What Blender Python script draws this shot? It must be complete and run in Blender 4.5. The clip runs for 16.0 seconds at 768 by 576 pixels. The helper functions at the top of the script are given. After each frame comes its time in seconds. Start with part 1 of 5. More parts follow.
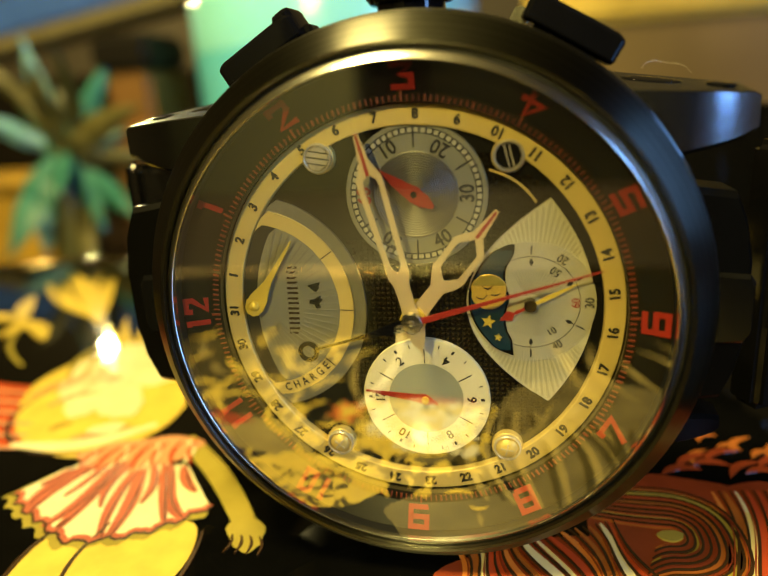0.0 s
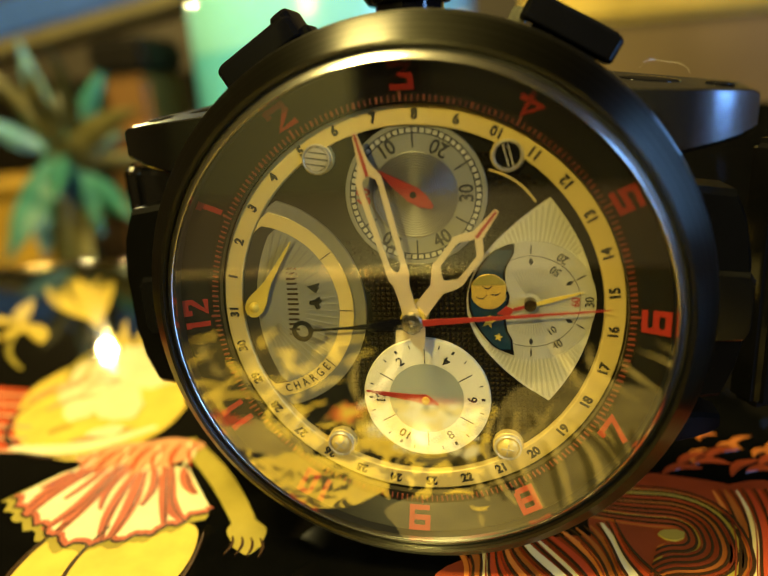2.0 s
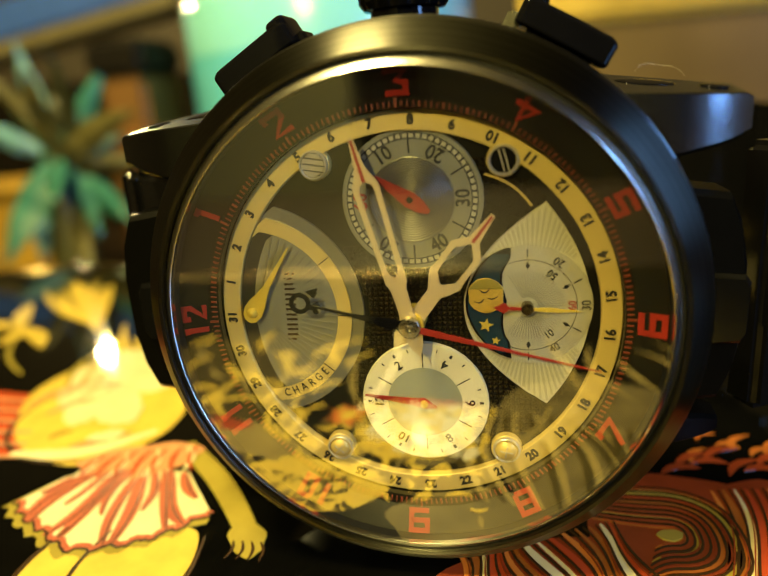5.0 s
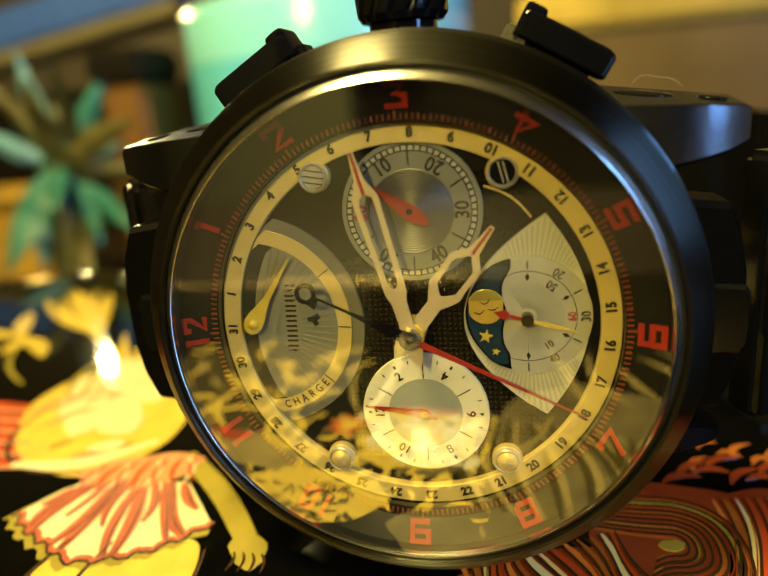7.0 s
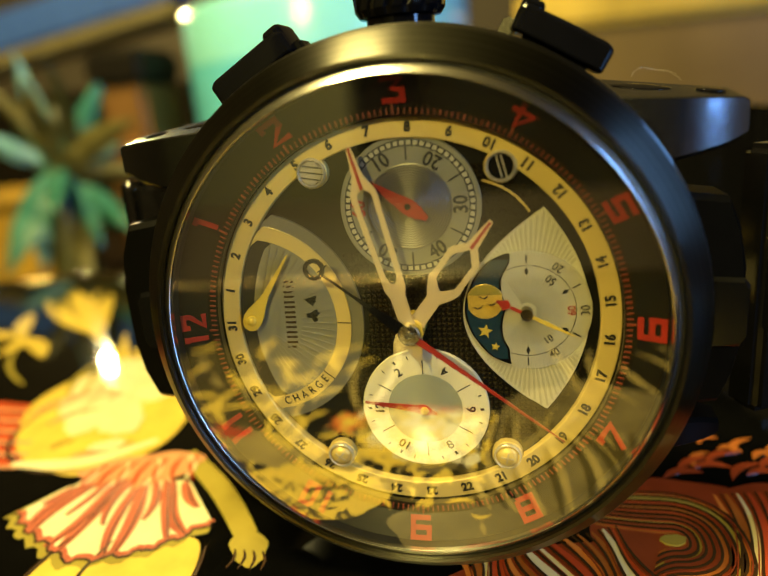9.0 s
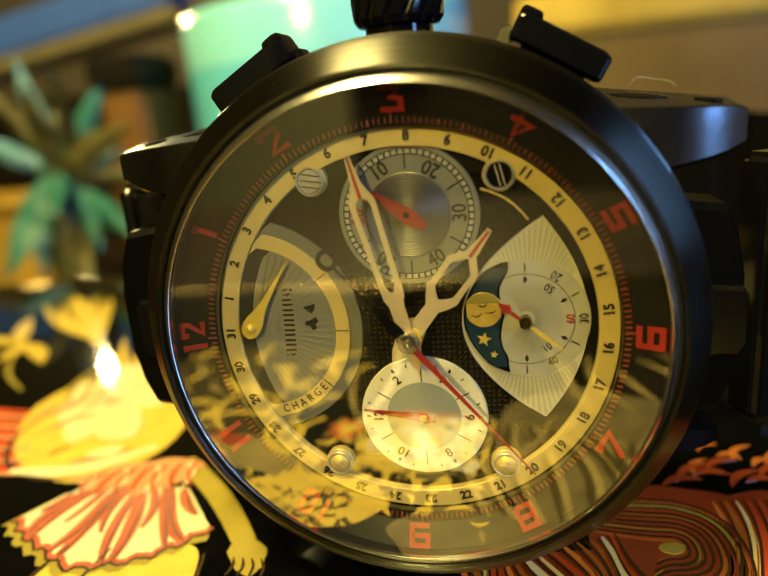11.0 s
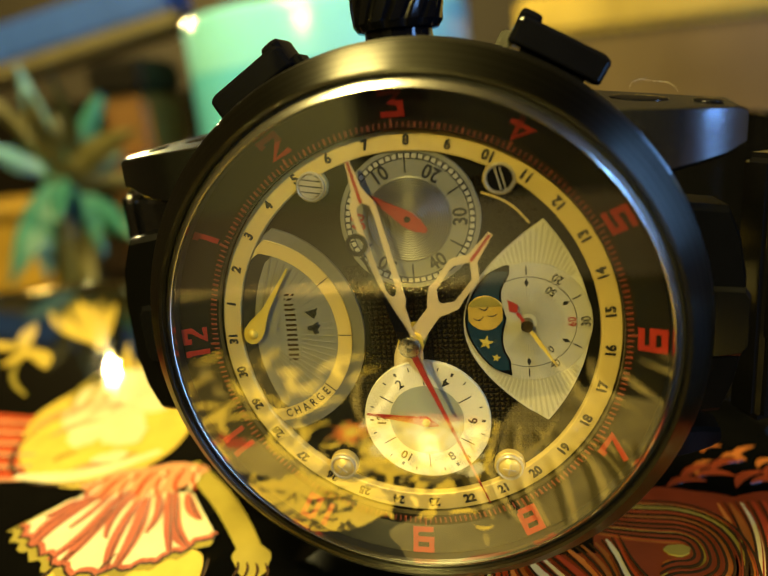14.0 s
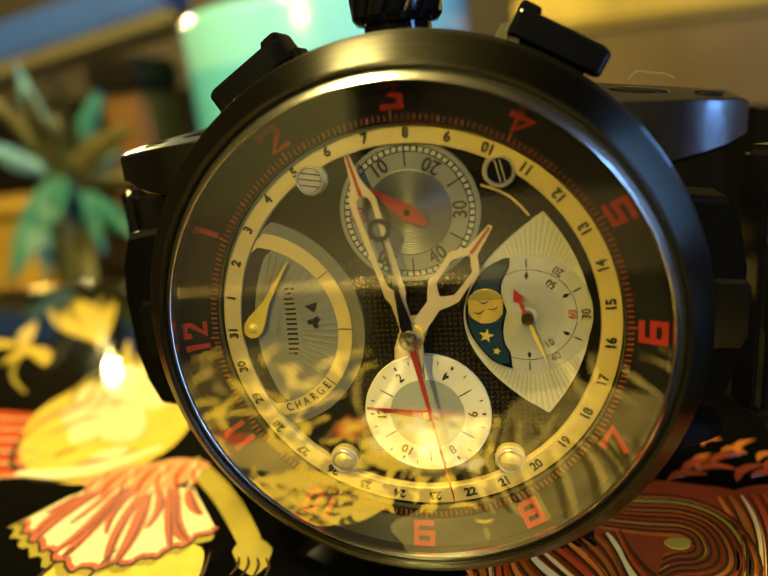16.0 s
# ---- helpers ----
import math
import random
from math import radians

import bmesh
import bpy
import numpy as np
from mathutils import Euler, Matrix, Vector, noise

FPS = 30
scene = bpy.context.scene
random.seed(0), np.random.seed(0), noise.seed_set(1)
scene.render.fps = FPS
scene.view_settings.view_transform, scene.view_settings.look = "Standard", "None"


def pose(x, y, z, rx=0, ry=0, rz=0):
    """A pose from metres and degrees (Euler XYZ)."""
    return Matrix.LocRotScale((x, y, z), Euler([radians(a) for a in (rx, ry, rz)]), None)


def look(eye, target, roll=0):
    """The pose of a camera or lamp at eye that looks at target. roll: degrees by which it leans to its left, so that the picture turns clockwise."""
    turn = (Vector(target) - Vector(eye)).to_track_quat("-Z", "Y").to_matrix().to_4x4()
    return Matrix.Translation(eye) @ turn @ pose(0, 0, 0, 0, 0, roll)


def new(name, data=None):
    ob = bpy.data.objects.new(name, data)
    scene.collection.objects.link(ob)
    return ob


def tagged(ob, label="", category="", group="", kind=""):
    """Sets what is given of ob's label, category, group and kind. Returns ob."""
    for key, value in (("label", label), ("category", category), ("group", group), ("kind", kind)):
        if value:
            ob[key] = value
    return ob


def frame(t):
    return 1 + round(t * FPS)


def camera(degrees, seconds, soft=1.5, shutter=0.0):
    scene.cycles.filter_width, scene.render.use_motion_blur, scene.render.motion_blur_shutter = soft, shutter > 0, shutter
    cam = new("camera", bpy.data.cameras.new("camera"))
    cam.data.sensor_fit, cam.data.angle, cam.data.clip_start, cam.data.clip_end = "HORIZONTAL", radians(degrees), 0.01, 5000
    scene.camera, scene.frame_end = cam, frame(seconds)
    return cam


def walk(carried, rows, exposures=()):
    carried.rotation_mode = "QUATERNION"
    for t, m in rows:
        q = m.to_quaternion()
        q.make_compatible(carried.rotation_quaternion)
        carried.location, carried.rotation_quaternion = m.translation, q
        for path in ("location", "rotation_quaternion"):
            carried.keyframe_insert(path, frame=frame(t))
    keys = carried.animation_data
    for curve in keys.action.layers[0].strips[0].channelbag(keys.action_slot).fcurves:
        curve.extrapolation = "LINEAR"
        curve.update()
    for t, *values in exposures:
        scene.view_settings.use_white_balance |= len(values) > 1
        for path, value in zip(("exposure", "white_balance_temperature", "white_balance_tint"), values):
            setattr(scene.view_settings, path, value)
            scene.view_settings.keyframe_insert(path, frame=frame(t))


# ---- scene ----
# Lengths below are in millimetres unless a name says otherwise; MM turns them into metres.
MM = 0.001
FOV = 60.754

# ---- camera ----
# seconds, eye in metres, then yaw to the left, pitch and roll in degrees
ROWS = (
    (0.0, 0.008405, -0.047524, 0.038873, 12.646, -16.904, -3.658),
    (0.5, 0.008323, -0.047550, 0.038711, 12.608, -16.864, -3.715),
    (1.0, 0.008321, -0.047525, 0.038878, 12.552, -16.815, -3.789),
    (1.5, 0.008271, -0.047490, 0.039092, 12.468, -16.732, -3.933),
    (2.0, 0.008301, -0.047553, 0.038772, 12.502, -16.760, -3.950),
    (2.5, 0.008392, -0.047587, 0.038792, 12.491, -16.739, -4.060),
    (3.0, 0.008531, -0.047631, 0.038790, 12.643, -16.866, -4.311),
    (3.5, 0.008519, -0.047659, 0.038865, 12.633, -16.953, -4.341),
    (4.0, 0.008513, -0.047605, 0.039048, 12.468, -16.934, -4.219),
    (6.5, 0.008428, -0.047563, 0.039527, 12.470, -16.599, -4.704),
    (7.0, 0.008539, -0.047500, 0.039715, 12.454, -16.387, -4.667),
    (7.5, 0.008509, -0.047537, 0.039761, 12.409, -16.326, -4.724),
    (8.0, 0.008564, -0.047471, 0.039670, 12.423, -16.222, -4.789),
    (8.5, 0.008513, -0.047584, 0.039279, 12.450, -16.279, -4.900),
    (9.0, 0.008642, -0.047528, 0.039322, 12.507, -16.348, -5.039),
    (11.5, 0.008727, -0.047422, 0.039692, 12.426, -16.014, -5.027),
    (12.0, 0.008699, -0.047459, 0.039591, 12.535, -16.117, -5.253),
    (12.5, 0.008844, -0.047514, 0.039669, 12.593, -16.020, -5.390),
    (13.0, 0.008884, -0.047442, 0.039737, 12.697, -15.991, -5.605),
    (13.5, 0.008888, -0.047473, 0.039830, 12.772, -15.987, -5.681),
    (14.0, 0.008883, -0.047406, 0.039855, 12.740, -15.869, -5.586),
    (14.5, 0.008933, -0.047377, 0.039894, 12.746, -15.786, -5.528),
    (15.0, 0.008921, -0.047433, 0.039782, 12.673, -15.802, -5.459),
    (15.5, 0.008921, -0.047383, 0.039918, 12.648, -15.856, -5.463),
    (16.0, 0.008835, -0.047465, 0.039499, 12.728, -16.032, -5.776),
)
cam = camera(FOV, 16.0, soft=1.35)
cam.data.dof.use_dof = True
cam.data.dof.focus_distance = 0.0525
cam.data.dof.aperture_fstop = 18.0


def stance(x, y, z, yaw, pitch, roll):
    """A hand-held camera's pose from its eye, its heading and its lean."""
    return Matrix.Translation((x, y, z)) @ Matrix.Rotation(radians(yaw), 4, "Z") @ Matrix.Rotation(radians(90 + pitch), 4, "X") @ Matrix.Rotation(radians(roll), 4, "Z")


walk(cam, [(row[0], stance(*row[1:])) for row in ROWS], exposures=((0.0, 0.0), (16.0, 0.0)))

# ---- world and lights ----
world = bpy.data.worlds.new("room_air")
scene.world = world
world.use_nodes = True
world.node_tree.nodes["Background"].inputs[0].default_value = (0.50, 0.36, 0.18, 1)
world.node_tree.nodes["Background"].inputs[1].default_value = 0.01


def bulb(name, spot, radius, power, colour):
    data = bpy.data.lights.new(name, "POINT")
    data.shadow_soft_size, data.energy, data.color = radius, power, colour
    ob = new(name, data)
    ob.location = spot
    return ob


# warm bulbs over the camera's shoulder, beyond the tin and overhead, and a cool window at the side
bulb("lamp_front", (-0.111, -0.64, 0.356), 0.006, 18.5, (1.0, 0.81, 0.23))
bulb("lamp_back", (-0.386, 0.48, 0.186), 0.005, 12.0, (1.0, 0.82, 0.31))
bulb("lamp_overhead", (-0.24, -0.18, 0.80), 0.10, 58.0, (1.0, 0.79, 0.26))
screen = bpy.data.lights.new("window_light", "AREA")
screen.shape, screen.size, screen.size_y, screen.energy, screen.color = "RECTANGLE", 0.13, 0.32, 3.0, (0.22, 0.47, 1.0)
new("window_light", screen).matrix_world = look((0.55, -0.30, 0.20), (0.0, -0.02, 0.03))

# ---- materials ----


def shader(name, colour, rough=0.5, metal=0.0, grain=0.0, scale=800.0, bump=0.0, dirt=0.25, coat=0.0, aniso=0.0, axis="Y", spec=0.5):
    """A surface with colour mottled at two scales and a fine relief, sized in the object's metres."""
    mat = bpy.data.materials.new(name)
    mat.use_nodes = True
    nodes, links = mat.node_tree.nodes, mat.node_tree.links
    bsdf = nodes["Principled BSDF"]
    bsdf.inputs["Roughness"].default_value = rough
    bsdf.inputs["Metallic"].default_value = metal
    bsdf.inputs["Specular IOR Level"].default_value = spec
    bsdf.inputs["Coat Weight"].default_value = coat
    bsdf.inputs["Coat Roughness"].default_value = 0.035
    where = nodes.new("ShaderNodeTexCoord")
    fine, broad = nodes.new("ShaderNodeTexNoise"), nodes.new("ShaderNodeTexNoise")
    fine.inputs["Scale"].default_value, broad.inputs["Scale"].default_value = scale, scale / 9
    fine.inputs["Detail"].default_value = 4
    for tex in (fine, broad):
        links.new(where.outputs["Object"], tex.inputs["Vector"])
    mix = nodes.new("ShaderNodeMix")
    mix.data_type = "FLOAT"
    mix.inputs[0].default_value = 0.5
    links.new(fine.outputs["Fac"], mix.inputs[2])
    links.new(broad.outputs["Fac"], mix.inputs[3])
    ramp = nodes.new("ShaderNodeMapRange")
    ramp.inputs["From Min"].default_value, ramp.inputs["From Max"].default_value = 0.3, 0.7
    ramp.inputs["To Min"].default_value, ramp.inputs["To Max"].default_value = 1 - dirt, 1 + dirt * 0.5
    links.new(mix.outputs[0], ramp.inputs["Value"])
    tint = nodes.new("ShaderNodeVectorMath")
    tint.operation = "SCALE"
    tint.inputs[0].default_value = colour[:3]
    links.new(ramp.outputs[0], tint.inputs["Scale"])
    links.new(tint.outputs[0], bsdf.inputs["Base Color"])
    if grain:
        spread = nodes.new("ShaderNodeMapRange")
        spread.inputs["To Min"].default_value, spread.inputs["To Max"].default_value = max(rough - grain, 0.02), rough + grain
        links.new(fine.outputs["Fac"], spread.inputs["Value"])
        links.new(spread.outputs[0], bsdf.inputs["Roughness"])
    if bump:
        relief = nodes.new("ShaderNodeBump")
        relief.inputs["Strength"].default_value = bump
        relief.inputs["Distance"].default_value = 0.0001
        links.new(fine.outputs["Fac"], relief.inputs["Height"])
        links.new(relief.outputs[0], bsdf.inputs["Normal"])
    if aniso:
        bsdf.inputs["Anisotropic"].default_value = aniso
        tangent = nodes.new("ShaderNodeTangent")
        tangent.direction_type, tangent.axis = "RADIAL", axis
        links.new(tangent.outputs[0], bsdf.inputs["Tangent"])
        bsdf.inputs["Anisotropic Rotation"].default_value = 0.25
    return mat


def crystal_shader():
    """Sapphire: clear straight through, with a true mirror image on its face."""
    mat = bpy.data.materials.new("sapphire_crystal")
    mat.use_nodes = True
    nodes, links = mat.node_tree.nodes, mat.node_tree.links
    nodes.remove(nodes["Principled BSDF"])
    clear, gloss, mix, fresnel = (nodes.new("ShaderNode" + k) for k in ("BsdfTransparent", "BsdfGlossy", "MixShader", "Fresnel"))
    gloss.inputs["Roughness"].default_value = 0.0
    fresnel.inputs["IOR"].default_value = 4.5
    links.new(fresnel.outputs[0], mix.inputs[0])
    links.new(clear.outputs[0], mix.inputs[1])
    links.new(gloss.outputs[0], mix.inputs[2])
    links.new(mix.outputs[0], nodes["Material Output"].inputs["Surface"])
    return mat


BEZEL = shader("brushed_gunmetal", (0.088, 0.085, 0.073), 0.30, 1.0, 0.04, 9000, 0.0, 0.08, aniso=0.94)


def brushed_rings(mat):
    """Fine turned lines round the dial's axis in a metal's tone and relief."""
    nodes, links = mat.node_tree.nodes, mat.node_tree.links
    bsdf = nodes["Principled BSDF"]
    where, flat_on, size, lines = nodes.new("ShaderNodeTexCoord"), nodes.new("ShaderNodeVectorMath"), nodes.new("ShaderNodeVectorMath"), nodes.new("ShaderNodeTexNoise")
    flat_on.operation, size.operation = "MULTIPLY", "LENGTH"
    flat_on.inputs[1].default_value = (1, 0, 1)
    lines.noise_dimensions = "1D"
    lines.inputs["Scale"].default_value, lines.inputs["Detail"].default_value = 9000, 3
    links.new(where.outputs["Object"], flat_on.inputs[0])
    links.new(flat_on.outputs[0], size.inputs[0])
    links.new(size.outputs["Value"], lines.inputs["W"])
    spread = nodes.new("ShaderNodeMapRange")
    spread.inputs["From Min"].default_value, spread.inputs["From Max"].default_value = 0.3, 0.7
    spread.inputs["To Min"].default_value, spread.inputs["To Max"].default_value = 0.72, 1.25
    links.new(lines.outputs["Fac"], spread.inputs["Value"])
    old = bsdf.inputs["Base Color"].links[0].from_socket
    tone = nodes.new("ShaderNodeVectorMath")
    tone.operation = "SCALE"
    links.new(old, tone.inputs[0])
    links.new(spread.outputs[0], tone.inputs["Scale"])
    links.new(tone.outputs[0], bsdf.inputs["Base Color"])
    relief = nodes.new("ShaderNodeBump")
    relief.inputs["Strength"].default_value, relief.inputs["Distance"].default_value = 0.15, 0.00003
    links.new(lines.outputs["Fac"], relief.inputs["Height"])
    links.new(relief.outputs[0], bsdf.inputs["Normal"])


brushed_rings(BEZEL)
POLISH = shader("polished_steel", (0.66, 0.64, 0.56), 0.20, 1.0, 0.04, 4000, 0.0, 0.1)
# Paler copy of the lug metal for the side that the cool light meets.
LUG_LIT = shader("brushed_lug_lit", (0.55, 0.57, 0.60), 0.17, 1.0, 0.03, 2500, 0.0, 0.10)
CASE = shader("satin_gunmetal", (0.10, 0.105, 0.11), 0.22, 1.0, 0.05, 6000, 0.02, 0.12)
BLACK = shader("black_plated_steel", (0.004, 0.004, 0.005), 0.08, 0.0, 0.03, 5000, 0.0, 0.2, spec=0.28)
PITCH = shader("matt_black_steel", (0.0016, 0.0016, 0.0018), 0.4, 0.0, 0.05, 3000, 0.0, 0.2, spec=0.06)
GASKET = shader("black_gasket", (0.01, 0.01, 0.01), 0.4, 0.0, 0.05, 1500, 0.0, 0.2)
RING = shader("dark_olive_ring", (0.008, 0.007, 0.005), 0.32, 0.1, 0.05, 6000, 0.02, 0.2)
RED = shader("red_lacquer", (0.34, 0.022, 0.012), 0.4, 0.0, 0.1, 6000, 0.05, 0.2)
TICK = shader("rust_red_print", (0.24, 0.045, 0.018), 0.5, 0.0, 0.1, 6000, 0.0, 0.25)
GOLD = shader("champagne_gold_plate", (0.80, 0.61, 0.20), 0.42, 0.35, 0.06, 6000, 0.03, 0.08)
HAND = shader("champagne_hand", (0.76, 0.60, 0.32), 0.38, 0.45, 0.08, 6000, 0.02, 0.1)
BRIGHT_GOLD = shader("bright_gold", (0.92, 0.68, 0.10), 0.25, 0.35, 0.06, 6000, 0.0, 0.1)
SILVER = shader("silvered_dial", (0.30, 0.29, 0.21), 0.42, 0.35, 0.08, 6000, 0.05, 0.12)
GROOVED = shader("grooved_grey", (0.23, 0.22, 0.18), 0.32, 0.7, 0.05, 6000, 0.0, 0.1)
SCREW = shader("screw_steel", (0.66, 0.60, 0.46), 0.3, 0.4, 0.06, 6000, 0.03, 0.12)
RIB = shader("shaded_silver", (0.56, 0.53, 0.37), 0.42, 0.30, 0.06, 6000, 0.0, 0.1)
SAGE = shader("sage_grey_disc", (0.38, 0.39, 0.27), 0.6, 0.0, 0.06, 6000, 0.0, 0.1, spec=0.15)
PALE_SILVER = shader("pale_silver_dial", (0.54, 0.51, 0.36), 0.45, 0.25, 0.08, 3000, 0.03, 0.12)
# The lower register's reflected glow is put into this paler colour.
CREAM = shader("cream_dial_glow", (0.84, 0.77, 0.50), 0.6, 0.0, 0.08, 3000, 0.03, 0.12, spec=0.15)
INK = shader("black_print", (0.012, 0.012, 0.012), 0.45, 0.0, 0.08, 3000, 0.0, 0.2)
DARKDIAL = shader("dark_dial", (0.006, 0.006, 0.005), 0.35, 0.0, 0.06, 6000, 0.02, 0.25, spec=0.15)
WEAVE = shader("hobnail_dial", (0.034, 0.027, 0.014), 0.27, 0.9, 0.05, 6000, 0.0, 0.2)
FAN = shader("pleated_silver", (0.72, 0.68, 0.47), 0.42, 0.15, 0.05, 6000, 0.0, 0.1)
NIGHT = shader("night_blue_enamel", (0.008, 0.035, 0.055), 0.25, 0.1, 0.05, 2500, 0.0, 0.2, coat=0.3)
MOON = shader("moon_gold", (0.75, 0.50, 0.08), 0.4, 0.4, 0.1, 2500, 0.1, 0.3)
SMOKE = shader("smoked_rim", (0.26, 0.25, 0.19), 0.3, 0.4, 0.05, 2500, 0.0, 0.2)
LACQUER = shader("black_lacquer_tin", (0.002, 0.002, 0.0018), 0.035, 0.0, 0.015, 300, 0.0, 0.4, spec=0.25)
P_YELLOW = shader("printed_yellow", (0.66, 0.48, 0.085), 0.035, 0.0, 0.01, 260, 0.0, 0.28, coat=0.5)
P_CREAM = shader("printed_cream", (0.72, 0.64, 0.40), 0.035, 0.0, 0.01, 260, 0.0, 0.2, coat=0.5)
P_RED = shader("printed_red", (0.46, 0.065, 0.022), 0.035, 0.0, 0.01, 260, 0.0, 0.3, coat=0.5)
P_ORANGE = shader("printed_orange", (0.62, 0.20, 0.04), 0.035, 0.0, 0.01, 260, 0.0, 0.3, coat=0.5)
P_OLIVE = shader("printed_olive", (0.34, 0.27, 0.05), 0.035, 0.0, 0.01, 260, 0.0, 0.3, coat=0.5)
P_PINK = shader("printed_pink", (0.60, 0.28, 0.15), 0.035, 0.0, 0.01, 260, 0.0, 0.3, coat=0.5)
# Yellow, cream and orange here are brightened so their mirror image looks strongly lit.
N_YELLOW = shader("printed_yellow_lifted", (0.88, 0.64, 0.10), 0.018, 0.0, 0.006, 260, 0.0, 0.25)
N_CREAM = shader("printed_cream_lifted", (0.90, 0.82, 0.55), 0.018, 0.0, 0.006, 260, 0.0, 0.2)
N_OCHRE = shader("printed_ochre", (0.40, 0.31, 0.11), 0.018, 0.0, 0.006, 260, 0.0, 0.45)
N_EARTH = shader("printed_earth_ground", (0.20, 0.16, 0.07), 0.018, 0.0, 0.006, 260, 0.0, 0.6)
N_SHADE = shader("printed_dark_olive", (0.08, 0.06, 0.016), 0.018, 0.0, 0.006, 260, 0.0, 0.6)
N_ORANGE = shader("printed_orange_lifted", (0.85, 0.24, 0.05), 0.018, 0.0, 0.006, 260, 0.0, 0.25)
P_FRILL = shader("printed_coral", (0.44, 0.12, 0.07), 0.08, 0.0, 0.02, 260, 0.0, 0.4, coat=0.4)
CEIL = shader("umber_ceiling", (0.028, 0.022, 0.013), 0.8, 0.0, 0.1, 20, 0.2, 0.15)
P_RUST = shader("printed_rust", (0.24, 0.042, 0.014), 0.035, 0.0, 0.01, 260, 0.0, 0.35, coat=0.5)
P_AMBER = shader("printed_amber", (0.36, 0.11, 0.022), 0.035, 0.0, 0.01, 260, 0.0, 0.35, coat=0.5)
P_BROWN = shader("printed_brown_line", (0.045, 0.022, 0.008), 0.2, 0.0, 0.05, 220, 0.0, 0.3, coat=0.5)
RIMGOLD = shader("worn_bronze_rim", (0.16, 0.12, 0.06), 0.22, 1.0, 0.08, 300, 0.03, 0.3)
TABLE = shader("dark_brown_table", (0.016, 0.009, 0.005), 0.45, 0.0, 0.1, 60, 0.1, 0.4, spec=0.2)
WALL = shader("dark_umber_plaster", (0.034, 0.024, 0.012), 0.8, 0.0, 0.1, 20, 0.2, 0.15)
PALE = shader("pale_veil_plaster", (0.078, 0.076, 0.044), 0.8, 0.0, 0.1, 20, 0.2, 0.1)
MINT = shader("mint_green_plastic", (0.14, 0.62, 0.95), 0.2, 0.0, 0.05, 60, 0.0, 0.12, coat=0.4)
DARKWOOD = shader("dark_wood", (0.006, 0.004, 0.0025), 0.5, 0.0, 0.1, 40, 0.1, 0.4, spec=0.15)
MINT_PALE = shader("pale_mint_plastic", (0.28, 0.78, 1.0), 0.22, 0.0, 0.05, 60, 0.0, 0.12, coat=0.4)
BEIGE = shader("beige_card_edge", (0.16, 0.13, 0.05), 0.6, 0.0, 0.1, 40, 0.1, 0.4)
LEAF_OLIVE = shader("olive_leaf", (0.10, 0.085, 0.02), 0.5, 0.0, 0.1, 40, 0.1, 0.5)
BLUE = shader("slate_blue_cloth", (0.030, 0.095, 0.40), 0.6, 0.0, 0.1, 60, 0.2, 0.3)
ORANGE = shader("amber_card", (0.20, 0.085, 0.012), 0.5, 0.0, 0.1, 60, 0.1, 0.6)
MUSTARD = shader("mustard_card", (0.38, 0.22, 0.02), 0.5, 0.0, 0.1, 60, 0.1, 0.5)
LEAF = shader("sea_green_leaf", (0.03, 0.16, 0.13), 0.4, 0.0, 0.1, 60, 0.1, 0.35)
LEAF_PALE = shader("pale_cyan_leaf", (0.13, 0.30, 0.38), 0.4, 0.0, 0.1, 60, 0.1, 0.25)
LEAF_DARK = shader("dark_green_leaf", (0.045, 0.045, 0.012), 0.5, 0.0, 0.1, 60, 0.1, 0.35)
BRASS = shader("brass_band", (0.62, 0.43, 0.08), 0.35, 0.5, 0.1, 60, 0.1, 0.25)
WALNUT = shader("walnut_board", (0.125, 0.076, 0.013), 0.4, 0.0, 0.1, 40, 0.1, 0.3)
CRYSTAL = crystal_shader()

# ---- builders ----
# A watch mesh is drawn with u to the right, v up along the dial and w out of the dial towards the viewer.


def part(name, bm, material, parent, label="", spot=(0, 0, 0), smooth=False):
    """One mesh object, drawn in millimetres, under a thing or a part; spot is its place in the parent, in millimetres."""
    mesh = bpy.data.meshes.new(name)
    bmesh.ops.recalc_face_normals(bm, faces=bm.faces)
    for v in bm.verts:
        v.co *= MM
    for f in bm.faces:
        f.smooth = True
    for e in bm.edges:
        e.smooth = smooth or (len(e.link_faces) == 2 and e.calc_face_angle(0.0) < 0.2)
    bm.to_mesh(mesh)
    bm.free()
    mesh.materials.append(material)
    ob = new(name, mesh)
    ob.parent = parent
    ob.location = Vector(spot) * MM
    if label:
        tagged(ob, label)
    return ob


def uvw(u, v, w):
    return Vector((u, -w, v))


def lathe(profile, steps=128, closed=True, centre=(0, 0)):
    """A body turned about the dial's axis from (radius, w) pairs."""
    bm = bmesh.new()
    rings = []
    for k in range(steps):
        a = 2 * math.pi * k / steps
        rings.append([bm.verts.new(uvw(centre[0] + r * math.sin(a), centre[1] + r * math.cos(a), w)) for r, w in profile])
    last = len(profile) if closed else len(profile) - 1
    for k in range(steps):
        one, two = rings[k], rings[(k + 1) % steps]
        for j in range(last):
            i = (j + 1) % len(profile)
            bm.faces.new((one[j], one[i], two[i], two[j]))
    return bm


